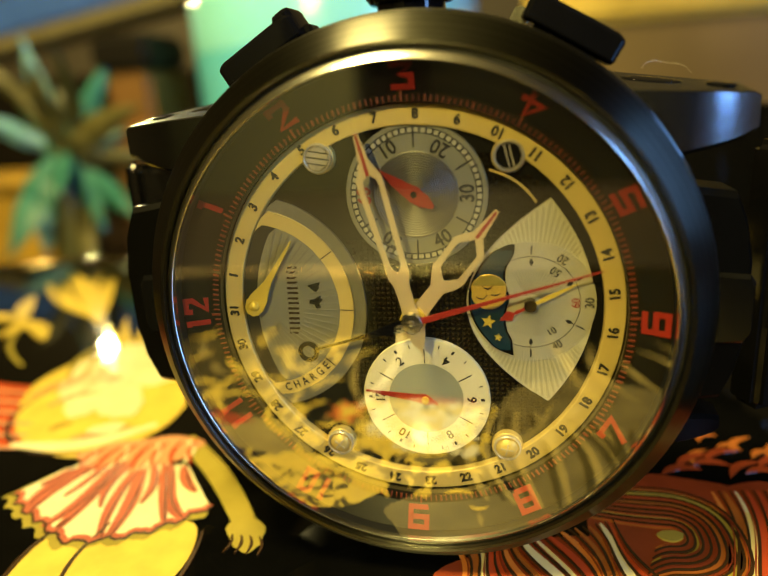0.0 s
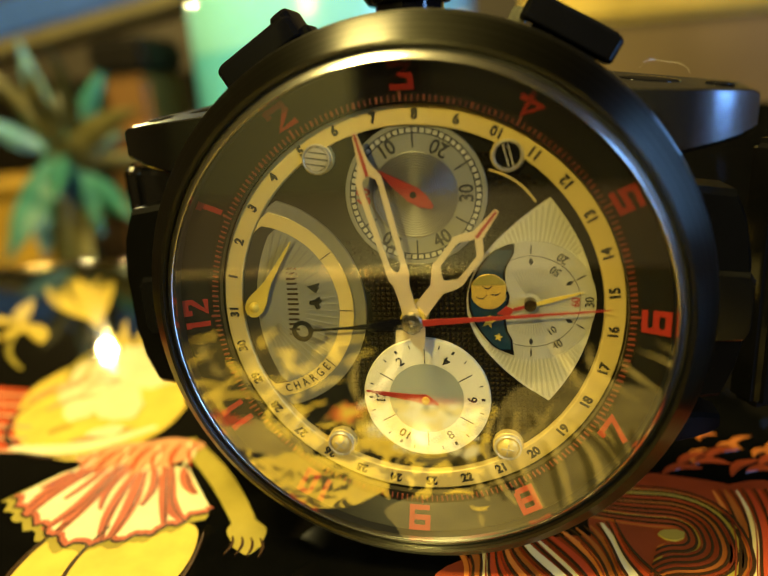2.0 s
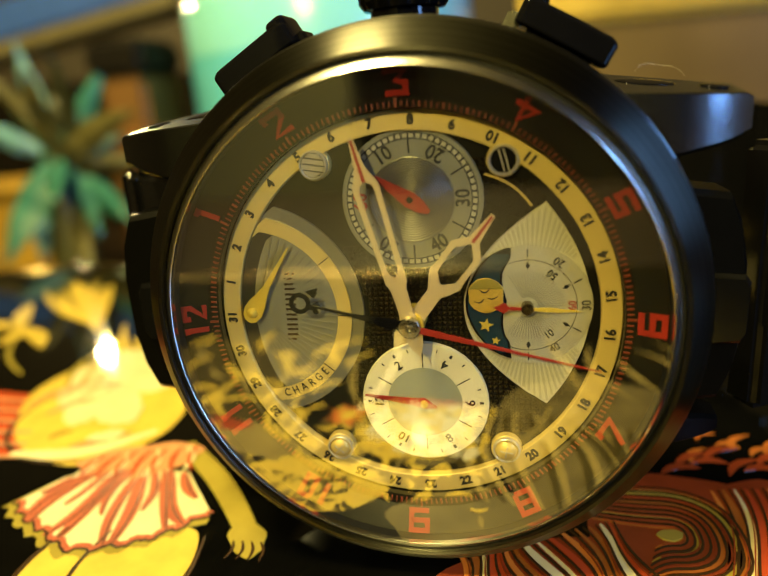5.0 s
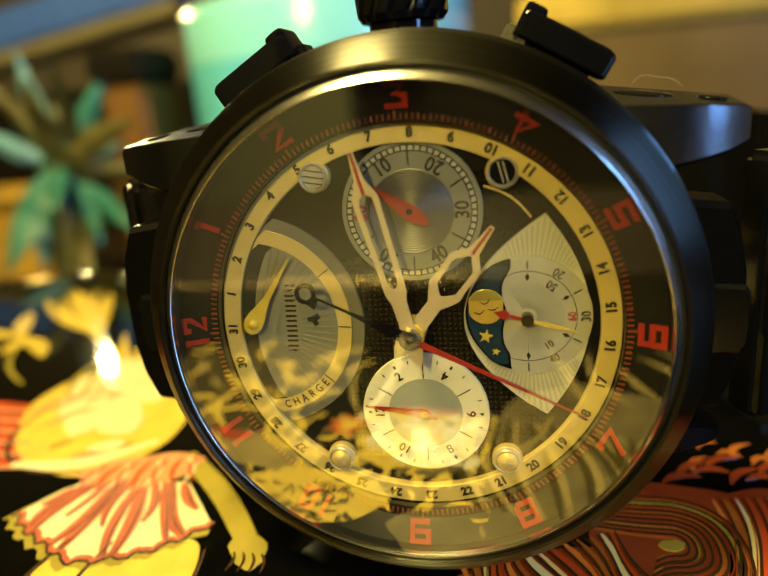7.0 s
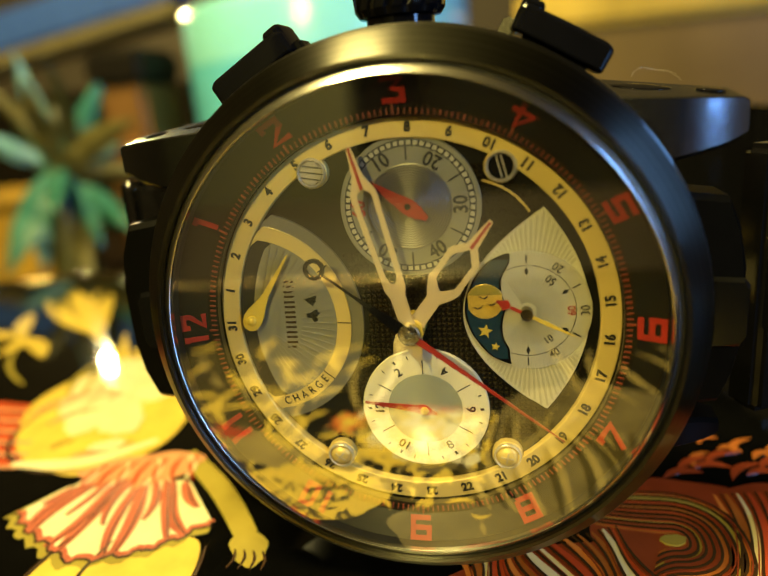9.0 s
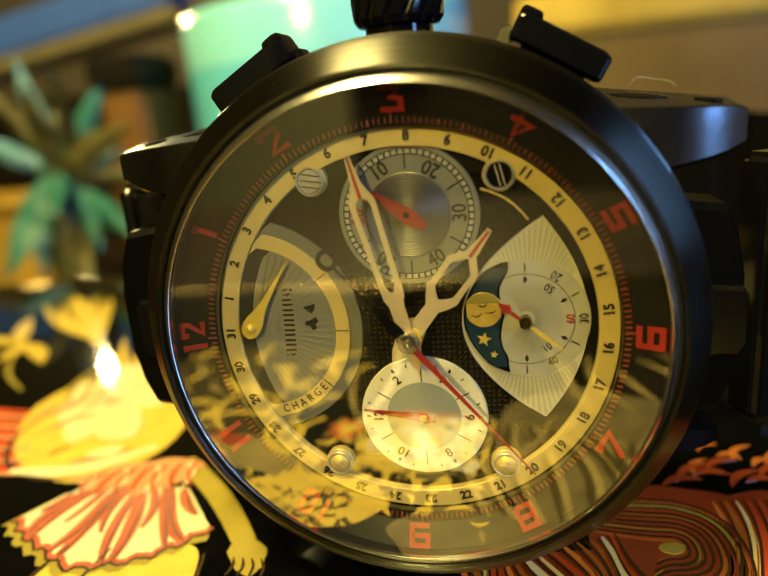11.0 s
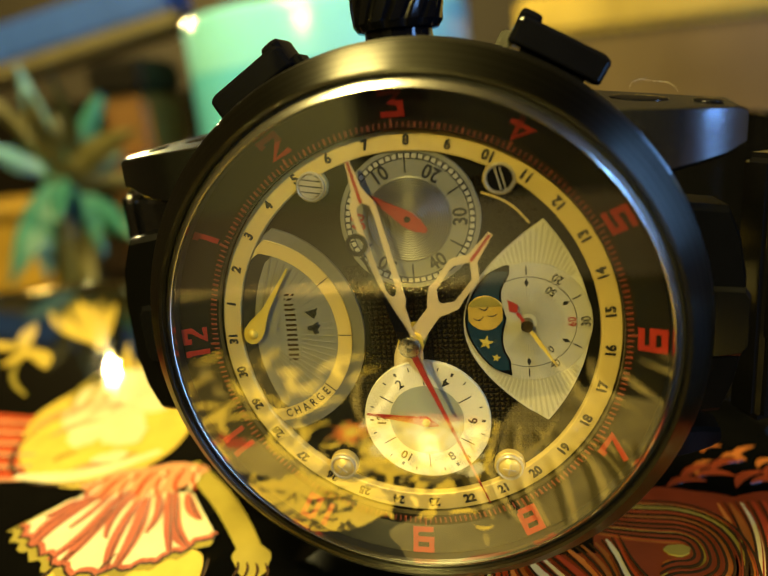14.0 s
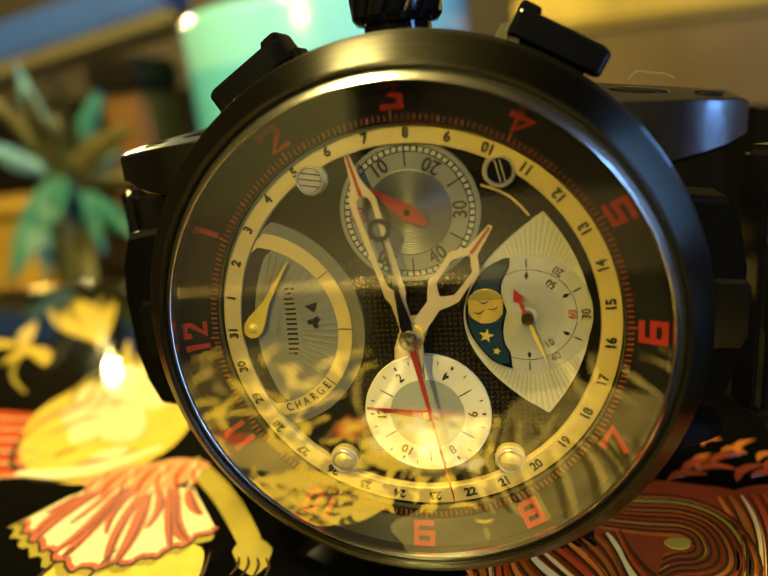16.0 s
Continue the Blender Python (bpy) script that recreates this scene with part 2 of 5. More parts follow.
def slab(bm, outline, w0, w1, chamfer=0.0):
    """A plate from w0 to w1 with the outline of (u, v) pairs, its front edge broken by chamfer."""
    n = len(outline)
    cu, cv = sum(p[0] for p in outline) / n, sum(p[1] for p in outline) / n
    back = [bm.verts.new(uvw(u, v, w0)) for u, v in outline]
    if chamfer:
        mid = [bm.verts.new(uvw(u, v, w1 - chamfer)) for u, v in outline]
        rim = []
        for u, v in outline:
            far = max(math.hypot(u - cu, v - cv), 1e-6)
            k = max(1 - chamfer / far, 0.2)
            rim.append(bm.verts.new(uvw(cu + (u - cu) * k, cv + (v - cv) * k, w1)))
        layers = [back, mid, rim]
    else:
        layers = [back, [bm.verts.new(uvw(u, v, w1)) for u, v in outline]]
    for low, high in zip(layers, layers[1:]):
        for k in range(n):
            bm.faces.new((low[k], low[(k + 1) % n], high[(k + 1) % n], high[k]))
    bm.faces.new(layers[-1])
    bm.faces.new(layers[0][::-1])
    return bm


def strip(bm, left, right, w0, w1):
    """A plate between two rows of (u, v) points of one length."""
    low = [[bm.verts.new(uvw(u, v, w0)) for u, v in row] for row in (left, right)]
    high = [[bm.verts.new(uvw(u, v, w1)) for u, v in row] for row in (left, right)]
    for k in range(len(left) - 1):
        bm.faces.new((high[0][k], high[0][k + 1], high[1][k + 1], high[1][k]))
        bm.faces.new((low[0][k], low[1][k], low[1][k + 1], low[0][k + 1]))
        bm.faces.new((low[0][k], low[0][k + 1], high[0][k + 1], high[0][k]))
        bm.faces.new((low[1][k + 1], low[1][k], high[1][k], high[1][k + 1]))
    for k in (0, -1):
        bm.faces.new((low[0][k], high[0][k], high[1][k], low[1][k]))
    return bm


def polar(r, a, c=(0, 0)):
    """The point at radius r and a degrees clockwise from the top, about c."""
    return c[0] + r * math.sin(radians(a)), c[1] + r * math.cos(radians(a))


def arc(r, a0, a1, n=24, c=(0, 0)):
    return [polar(r, a0 + (a1 - a0) * k / n, c) for k in range(n + 1)]


def circle(r, c=(0, 0), n=48):
    return [polar(r, 360 * k / n, c) for k in range(n)]


def bar(bm, r0, r1, a, width, w0, w1, c=(0, 0)):
    """A straight mark along the radius at a degrees."""
    s = (math.cos(radians(a)) * width / 2, -math.sin(radians(a)) * width / 2)
    p, q = polar(r0, a, c), polar(r1, a, c)
    return slab(bm, [(p[0] - s[0], p[1] - s[1]), (q[0] - s[0], q[1] - s[1]), (q[0] + s[0], q[1] + s[1]), (p[0] + s[0], p[1] + s[1])], w0, w1)


def box(bm, lo, hi, m=Matrix()):
    """A box between two corners in metres of plain x, y, z, in millimetres, turned by m."""
    made = bmesh.ops.create_cube(bm, size=1.0)["verts"]
    for v in made:
        v.co = m @ Vector([lo[i] + (hi[i] - lo[i]) * (v.co[i] + 0.5) for i in range(3)])
    return made


LETTERS = {}


def lettering(text, size, material, parent, u, v, w, turn, name, squeeze=1.0, label="", bold=0.0):
    """Raised print, centred at (u, v) on the face w, turned clockwise by turn degrees."""
    key = (text, size, squeeze, bold, material.name)
    if key not in LETTERS:
        curve = bpy.data.curves.new("print", "FONT")
        curve.body, curve.size, curve.align_x, curve.align_y = text, size * MM, "CENTER", "CENTER"
        curve.extrude, curve.resolution_u, curve.offset = 0.02 * MM, 3, bold * MM
        temp = new("print_temp", curve)
        bpy.context.view_layer.update()
        mesh = bpy.data.meshes.new_from_object(temp.evaluated_get(bpy.context.evaluated_depsgraph_get()))
        bpy.data.objects.remove(temp)
        bpy.data.curves.remove(curve)
        mesh.transform(Matrix.Rotation(radians(90), 4, "X") @ Matrix.Diagonal((squeeze, 1, 1, 1)))
        mesh.materials.clear()
        mesh.materials.append(material)
        LETTERS[key] = mesh
    ob = new(name, LETTERS[key])
    ob.parent = parent
    ob.matrix_basis = Matrix.Translation(uvw(u, v, w) * MM) @ Matrix.Rotation(radians(turn), 4, "Y")
    if label:
        tagged(ob, label)
    return ob


def dial_turn(a):
    """The turn of print at a degrees clockwise from the top, on a dial whose twelve lies at the left (270): it reads from there."""
    from_twelve = (a + 90) % 360
    return a if from_twelve <= 95 or from_twelve >= 265 else a + 180


def empty(name, label, category, group="", kind=""):
    return tagged(new(name), label, category, group, kind)

# ---- room: walls, ceiling, floor, table ----


def panel(name, lo, hi, material, label, category):
    bm = bmesh.new()
    box(bm, lo, hi)
    bmesh.ops.bevel(bm, geom=bm.edges[:], offset=2.0, segments=1, affect="EDGES")
    ob = part(name, bm, material, None)
    return tagged(ob, label, category, kind="structure")


panel("wall_back", (-1300, 900, -760), (1300, 960, 1300), WALL, "dark umber plaster wall behind the table", "wall")
# Unseen front walls, pale left and dark right, added to shape the crystal's reflection.
panel("wall_veil_pale", (-1300, -1060, -760), (-255, -1000, 1300), PALE, "unseen pale wall added to veil the crystal", "wall")
panel("wall_veil_return", (-315, -1900, -760), (-255, -1062, 1300), DARKWOOD, "unseen dark return added for black reflections", "wall")
panel("wall_veil_dark", (-315, -1965, -760), (1300, -1905, 1300), DARKWOOD, "unseen dark wall added for black reflections", "wall")
panel("wall_west", (-1360, -1000, -760), (-1300, 900, 1300), WALL, "dark umber plaster side wall", "wall")
panel("wall_east", (1300, -1900, -760), (1360, 900, 1300), WALL, "dark umber plaster side wall", "wall")
panel("ceiling", (-1300, -1900, 1300), (1300, 900, 1360), CEIL, "umber painted ceiling", "ceiling")
panel("floor", (-1300, -1900, -820), (1300, 900, -760), WALNUT, "dark walnut board floor", "floor")


def table():
    thing = empty("table", "dark brown wooden table under the lacquered tin", "table")
    bm = bmesh.new()
    box(bm, (-520, -420, -58), (520, 560, -30))
    bmesh.ops.bevel(bm, geom=bm.edges[:], offset=3.0, segments=2, affect="EDGES")
    part("tabletop", bm, TABLE, thing)
    for x in (-480, 480):
        for y in (-380, 520):
            bm = bmesh.new()
            box(bm, (x - 25, y - 25, -760), (x + 25, y + 25, -58))
            part("leg", bm, TABLE, thing)
    return thing


table()

# ---- the tin with its printed lid ----


class Stroke(list):
    """The outline of a brush stroke: its left side and then its right side backwards."""


def flat(bm, outline, z0, z1):
    """A printed patch on the lid: a thin plate with an outline of (x, y) pairs."""
    low, high = [bm.verts.new((x, y, z0)) for x, y in outline], [bm.verts.new((x, y, z1)) for x, y in outline]
    n = len(outline)
    if isinstance(outline, Stroke):
        for k in range(n // 2 - 1):
            bm.faces.new((high[k], high[k + 1], high[n - 2 - k], high[n - 1 - k]))
    else:
        bm.faces.new(high)
    for k in range(n):
        bm.faces.new((low[k], low[(k + 1) % n], high[(k + 1) % n], high[k]))
    return bm


def oval(cx, cy, rx, ry, turn=0.0, n=40, wob=0.0, seed=0):
    out = []
    for k in range(n):
        a = 2 * math.pi * k / n
        s = 1 + wob * math.sin(3 * a + seed) + wob * 0.6 * math.sin(7 * a + 2 * seed)
        x, y = rx * s * math.cos(a), ry * s * math.sin(a)
        c, d = math.cos(radians(turn)), math.sin(radians(turn))
        out.append((cx + x * c - y * d, cy + x * d + y * c))
    return out


def ribbon(points, width, taper=0.6):
    """The outline of a brush stroke along points, thinning at both ends."""
    left, right, n = [], [], len(points)
    for k, (x, y) in enumerate(points):
        a, b = points[max(k - 1, 0)], points[min(k + 1, n - 1)]
        dx, dy = b[0] - a[0], b[1] - a[1]
        far = max(math.hypot(dx, dy), 1e-6)
        w = width / 2 * (1 - taper * abs(2 * k / (n - 1) - 1) ** 2)
        left.append((x - dy / far * w, y + dx / far * w))
        right.append((x + dy / far * w, y - dx / far * w))
    return Stroke(left + right[::-1])


def bend(x0, y0, x1, y1, bow, n=14):
    """Points of a bowed line from one place to another."""
    out = []
    for k in range(n + 1):
        s = k / n
        b = bow * math.sin(math.pi * s)
        dx, dy = x1 - x0, y1 - y0
        far = max(math.hypot(dx, dy), 1e-6)
        out.append((x0 + dx * s - dy / far * b, y0 + dy * s + dx / far * b))
    return out


def tin():
    thing = empty("lacquered_tin", "black lacquered tin with red and yellow printed lid", "tin")
    corner = []
    for cx, cy, a0 in ((110, 77, 0), (110, -72, 90), (-107, -72, 180), (-107, 77, 270)):
        corner += [polar(24, a0 + 90 * k / 8, (cx, cy)) for k in range(9)]
    bm = bmesh.new()
    rings = []
    for inset, z in ((0, -30), (0, -1.6), (0.5, -0.5), (1.6, 0.0)):
        rings.append([bm.verts.new((x * (1 - inset / 130), (y - 3) * (1 - inset / 98) + 3, z)) for x, y in corner])
    n = len(corner)
    for low, high in zip(rings, rings[1:]):
        for k in range(n):
            bm.faces.new((low[k], low[(k + 1) % n], high[(k + 1) % n], high[k]))
    bm.faces.new(rings[-1])
    bm.faces.new(rings[0][::-1])
    part("lid", bm, LACQUER, thing, "glossy black lacquered lid")
    # the rolled golden edge
    bm = bmesh.new()
    loop = []
    for k, (x, y) in enumerate(corner):
        a, b = corner[k - 1], corner[(k + 1) % n]
        dx, dy = b[0] - a[0], b[1] - a[1]
        far = math.hypot(dx, dy)
        nx, ny = -dy / far, dx / far
        loop.append([bm.verts.new((x + nx * 1.2 * math.cos(t), y + ny * 1.2 * math.cos(t), -0.2 + 1.2 * math.sin(t))) for t in [math.pi * j / 4 for j in range(8)]])
    for k in range(n):
        for j in range(8):
            bm.faces.new((loop[k][j], loop[(k + 1) % n][j], loop[(k + 1) % n][(j + 1) % 8], loop[k][(j + 1) % 8]))
    part("rim", bm, RIMGOLD, thing, "worn golden rolled rim", smooth=True)

    def print_on(name, outlines, material, z, label="", each=False, lift=0):
        if each:
            return [print_on(name, [o], material, z, label, False, i) for i, o in enumerate(outlines)]
        bm = bmesh.new()
        for i, o in enumerate(outlines):
            flat(bm, o, 0.001, 0.03 + z * 0.03 + (i + lift) % 13 * 0.0022)
        return part(name, bm, material, thing, label)

    # a round yellow motif with a frilled red and cream collar and two yellow lobes below it
    print_on("round_motif", [oval(-49, 26.5, 11.8, 17.0, 34, 48, 0.02, 1)], P_YELLOW, 1, "large round yellow printed motif")
    print_on("round_motif_line", [ribbon([polar(12.5, a, (-46.6, 23.5)) for a in range(150, 300, 8)], 0.6)], P_BROWN, 2)
    print_on("round_motif_light", [oval(-53, 31, 6.0, 10, 34, 30, 0.08, 2), ribbon(bend(-53, 12.5, -37, 19, -2.5), 2.4)], P_CREAM, 3)
    # These cream tufts also put the lamp's hot glare into the print.
    print_on("motif_glare_tuft", [oval(-57 + 2.4 * k, 41 - 1.3 * k + 2.5 * math.sin(2.3 * k), 2.6, 4.2, 20 + 17 * k, 24, 0.14, k) for k in range(7)], P_CREAM, 6, "cream tuft with lamp glare painted in", True)
    print_on("motif_blush", [ribbon(bend(-55.5, 22, -50.5, 27, 1.0), 1.6, 0.95), ribbon(bend(-46.5, 14.6, -40, 18.5, -0.6), 1.3, 0.95)], P_PINK, 5, "pink blush on the printed motif", True)
    print_on("motif_light", [oval(-50.5, 22.5, 2.2, 3.4, 50, 24, 0.12, 3), oval(-45.0, 24.0, 2.8, 4.6, 24, 24, 0.12, 4), oval(-43.0, 17.2, 2.2, 1.4, 20, 24, 0.1, 5)], P_CREAM, 6, "pale light on the printed motif", True)
    print_on("motif_spot", [ribbon(bend(-50.4, 16.0, -48.6, 18.2, 0.4), 0.8, 0.8)], P_OLIVE, 7, "", True)
    strokes = [ribbon(bend(-58 + 1.6 * k, 30 + 0.7 * k, -62 + 2.9 * k, 44 + (k * 5) % 7, 1.5 - 0.4 * k), 1.1, 0.9) for k in range(9)]
    print_on("ochre_stroke", strokes, P_OLIVE, 4, "ochre brush stroke on the motif", True)
    print_on("pink_stroke", [ribbon(bend(-60 + 3 * k, 24 + 1.6 * k, -56 + 3 * k, 32 + (k * 3) % 5, 1.4), 1.1, 0.95) for k in range(6)], P_PINK, 5, "pink brush stroke on the motif", True)
    print_on("yellow_stroke", [ribbon(bend(-42 - 2.0 * k, 33 + 1.5 * k, -50 - 3.2 * k, 50 + (k * 7) % 9, 1.2), 1.3, 0.9) for k in range(7)], P_YELLOW, 2, "yellow brush stroke over the motif", True)
    hub = (-36.5, 20.0)

    def waist(a):
        return 9.4 + 3.6 * ((a - 172) / 34) ** 2

    def hem(a):
        return np.interp(a, (139, 156, 173, 184, 206), (21.8, 23.2, 23.4, 21.0, 18.6)) + 0.32 * math.sin(a * 0.95) + 0.12 * math.sin(a * 2.3)

    sweep = [139 + 67 * k / 66 for k in range(67)]
    print_on("frill", [[polar(hem(a) + 0.9, a + 1.2, hub) for a in sweep] + [polar(waist(a), a, hub) for a in sweep[::-1]]], P_OLIVE, 1.4, "ochre hem under the printed frill")
    print_on("cream_frill", [[polar(hem(a), a, hub) for a in sweep] + [polar(waist(a), a, hub) for a in sweep[::-1]]], P_CREAM, 2, "cream printed frill")
    folds, lines = [], []
    for k in range(13):
        a = 141.5 + 5.1 * k + 0.9 * math.sin(2.1 * k)
        r0, r1 = waist(a) + 0.2, hem(a) - 0.2
        sway = 3.0 * math.sin(1.3 * k + 0.5)
        far = r1 if k % 3 else r0 + 0.62 * (r1 - r0)
        line = [polar(r0 + (far - r0) * q, a + sway * math.sin(3.6 * q) * (0.4 + 0.6 * q), hub) for q in [j / 12 for j in range(13)]]
        folds.append(ribbon(line, 1.25 + 0.35 * math.sin(k * 1.9), 0.55))
        lines.append(ribbon([(x + 0.5 - 0.3 * j / 12, y - 0.1) for j, (x, y) in enumerate(line)], 0.2, 0.5))
    print_on("red_fold", folds, P_FRILL, 2.6, "coral red fold of a printed frill", True)
    print_on("red_hem", [ribbon([polar(hem(a) - 0.35, a, hub) for a in sweep], 0.75, 0.0)], P_FRILL, 3.6, "coral red hem of a printed frill")
    lines.append(ribbon([polar(hem(a) + 0.05, a, hub) for a in sweep], 0.28, 0.0))
    print_on("frill_line", lines, P_BROWN, 4, "", True)
    print_on("frill_shadow", [oval(-35.4, 12.3, 7.0, 3.6, 16, 36, 0.08)], P_PINK, 3)
    print_on("bodice_stroke", [ribbon(bend(-41 + 1.7 * k, 12.5 + 0.5 * k, -41.5 + 2.1 * k, 8.0 + 0.2 * k * k / 3, 0.7), 0.8, 0.9) for k in range(0, 7, 2)], P_CREAM, 6, "cream brush stroke on the frill", True)
    print_on("bodice_fold", [ribbon(bend(-40 + 1.7 * k, 12.9 + 0.5 * k, -40.5 + 2.1 * k, 8.2 + 0.2 * k * k / 3, -0.6), 0.5, 0.9) for k in range(7)], P_RED, 7, "red brush stroke on the frill", True)
    print_on("yellow_lobe", [oval(-31, -7, 5.0, 8.5, 10, 36, 0.02), oval(-24.5, -6, 3.6, 7.5, -6, 36, 0.02)], P_YELLOW, 1)
    print_on("yellow_lobe_line", [ribbon(bend(-31, 0, -28.5, -12, -1.5), 0.4), ribbon(bend(-21.2, 0, -21.5, -12, 1), 0.4), ribbon(bend(-35.8, 0, -35, -12, -1), 0.5)], P_BROWN, 3)
    print_on("olive_band", [ribbon(bend(-31.5, 16.0, -18.0, 2.0, 0.7), 2.5, 0.1), oval(-17.0, 0.2, 1.7, 2.7, 35, 24, 0.08, 1)], P_OLIVE, 1, "olive printed band")
    print_on("olive_band_line", [ribbon(bend(-18.2 + 0.9 * k, -0.2, -18.0 + 1.1 * k, -2.6, 0.3), 0.28) for k in range(4)], P_BROWN, 3)
    feathers = []
    for k in range(9):
        a = radians(129 + (k - 4) * 2.6 + 1.5 * math.sin(5 * k))
        x, y = -71.5 - 0.5 * (k - 4), 56 + 0.5 * (k - 4)
        far = 43 - 2.0 * abs(k - 4) - 4 * (k % 2)
        feathers.append(ribbon(bend(x, y, x + far * math.cos(a), y + far * math.sin(a), 1.6 * math.sin(k), 10), 2.1, 0.9))
    print_on("feather", feathers, P_YELLOW, 1, "yellow printed feather", True)
    petals = [ribbon(bend(-87, 56, x, y, 0.9, 8), 3.4, 0.9) for x, y in ((-97, 71), (-75, 46), (-99, 60), (-85, 47))]
    print_on("petal", petals, P_YELLOW, 1, "yellow printed petal", True)
    print_on("flower_stem", [ribbon(bend(-85, 53, -70, 35, -2), 0.9, 0.5)], P_OLIVE, 1, "olive printed stem")
    print_on("red_wing", [ribbon(bend(-60 + 1.6 * k, 27 - 2.8 * k, -82 + 1.6 * k, 31 - 3.2 * k, 1.0), 2.3, 0.3) for k in range(6)], P_RED, 0, "red stroke of a printed wing", True)
    print_on("cream_wing", [ribbon(bend(-59 + 1.6 * k, 26 - 2.8 * k, -82 + 1.6 * k, 29.5 - 3.2 * k, 1.0), 0.9, 0.4) for k in range(6)], P_PINK, 0.8, "pink stroke of a printed wing", True)

    # flowing red, orange and cream locks in front of the watch
    def curl(s):
        """A hairpin that comes from the watch's foot, rounds the curl's heart and runs back."""
        r = 0.7 + 5.6 * s
        out = [(12.5 + (21 - 12.5) * q + 1.0 * s * math.sin(5 * q), 4.4 + 1.12 * r + (1.4 - 1.8 * s) * (1 - q) ** 2) for q in [j / 12 for j in range(12)]]
        out += [(21 + r * math.sin(q) * (1 + 0.05 * math.sin(3 * q)), 4.4 + 1.12 * r * math.cos(q)) for q in [math.pi * j / 16 for j in range(17)]]
        return out + [(21 - (1.5 + 2.8 * s) * q, 4.4 - 1.12 * r - (0.6 + 2.0 * s) * q * q) for q in [j / 8 for j in range(1, 9)]]

    def wave(s, phase):
        """A line that fans out from the watch's foot towards the viewer."""
        x0, y0 = 1.5 + 14.5 * s, 1.2 + 5.0 * s ** 1.5
        return [(x0 + (3.2 + 2.5 * s) * q + 0.7 * math.sin(5 * q + 9 * s + phase), y0 - (8.0 + 4.0 * s) * q) for q in [j / 24 for j in range(25)]]

    def far_wave(s):
        """A line of the lock beyond the curl, falling towards the viewer."""
        return [(25.6 + 9.0 * s - (2.0 - 1.5 * s) * q + 0.8 * math.sin(4.5 * q + 2 * s), 11.5 + 1.5 * s - 17 * q) for q in [j / 20 for j in range(21)]]

    print_on("lock_ground", [oval(15.0, -2.6, 14.6, 6.4, 14, 50, 0.05, 1), oval(22, 6.6, 8.6, 7.4, 20, 50, 0.04, 2), oval(31, 3.0, 7.5, 10.5, 0, 40, 0.04, 2)], P_RUST, 1, "flowing rust red printed locks")
    families = [lambda s: wave(s, 0.0), curl, far_wave]
    inks = (("orange_lock", P_ORANGE, "orange printed lock"), ("red_lock", P_RED, "red printed lock"), ("cream_lock", P_CREAM, "cream printed lock"), ("orange_lock", P_AMBER, "amber printed lock"))
    # The curl's darker inks carry the watch's shade in their colour.
    deep = (("shaded_amber_lock", P_AMBER, "amber printed lock"), ("shaded_rust_lock", P_RUST, "rust printed lock inked dark for shade"), ("shaded_olive_lock", P_OLIVE, "olive printed lock inked dark for shade"), ("shaded_rust_lock", P_RUST, "rust printed lock inked dark for shade"))
    for fam, n, width in zip(families, (15, 9, 10), (0.85, 0.56, 0.85)):
        for k in range(n):
            name, ink, label = (deep if fam is curl else inks)[(k * 3 + k // 4) % 4]
            print_on(name, [ribbon(fam((k + 0.4) / n), width * (0.85 + 0.25 * math.sin(k * 2.1)), 0.75)], ink, 2 + k % 2, label)
        print_on("lock_outline", [ribbon(fam((k + 0.95) / n), 0.24, 0.6) for k in range(n)], P_BROWN, 5, "", True)
        print_on("lock_hairline", [ribbon(fam((k + 0.55) / n)[4:-3], 0.13, 0.9) for k in range(0, n, 2)], P_RUST, 6, "", True)
    print_on("curl_heart", [oval(20.9, 4.3, 1.1, 0.7, 10, 24, 0.06)], P_OLIVE, 7, "ochre heart of the printed curl")
    # Both leaf inks are darkened to hold the bracelet's shade.
    print_on("shaded_amber_leaf", [ribbon(bend(25.5 + 1.5 * k, 16 + (k * 5) % 6, 27.5 + 1.7 * k, 19.5 + (k * 3) % 6, 0.9), 0.8, 0.95) for k in range(9)], P_AMBER, 1, "amber printed leaf darkened for shade", True)
    print_on("shaded_rust_leaf", [ribbon(bend(22 + 1.6 * k, 14.2 + (k * 5) % 4, 26 + 1.5 * k, 15.5 + (k * 3) % 5, 0.8), 0.9, 0.95) for k in range(9)], P_RUST, 2, "rust printed leaf darkened for shade", True)

    # ornament nearer the camera, which the crystal mirrors
    def near_print(name, outlines, material, z, label="", each=False):
        return print_on(name, [type(o)((x, 1.109 * y + 2.6) for x, y in o) for o in outlines], material, z, label, each)

    rng = random.Random(5)
    near_print("olive_ground", [oval(16.5, -25, 11.5, 17, 0, 40, 0.06, 3), oval(-3, -26.5, 7.5, 6, 0, 40, 0.1, 5), oval(8, -12.2, 13, 4.6, 0, 40, 0.05, 2)], N_EARTH, 0, "ochre printed ground")
    near_print("ochre_field", [ribbon(bend(-34, -25.5, -15, -22.0, -0.8), 6.5, 0.35)], N_OCHRE, 0.5, "plain ochre printed field")
    near_print("shaded_field", [oval(-33, -42, 15, 15, 0, 40, 0.06, 4)], N_SHADE, 0, "dark olive printed field")
    leaves = []
    for k in range(60):
        x, y = -15.0 + rng.uniform(-6, 6), -16.2 + rng.uniform(-2.8, 2.8)
        a = rng.uniform(0, math.pi)
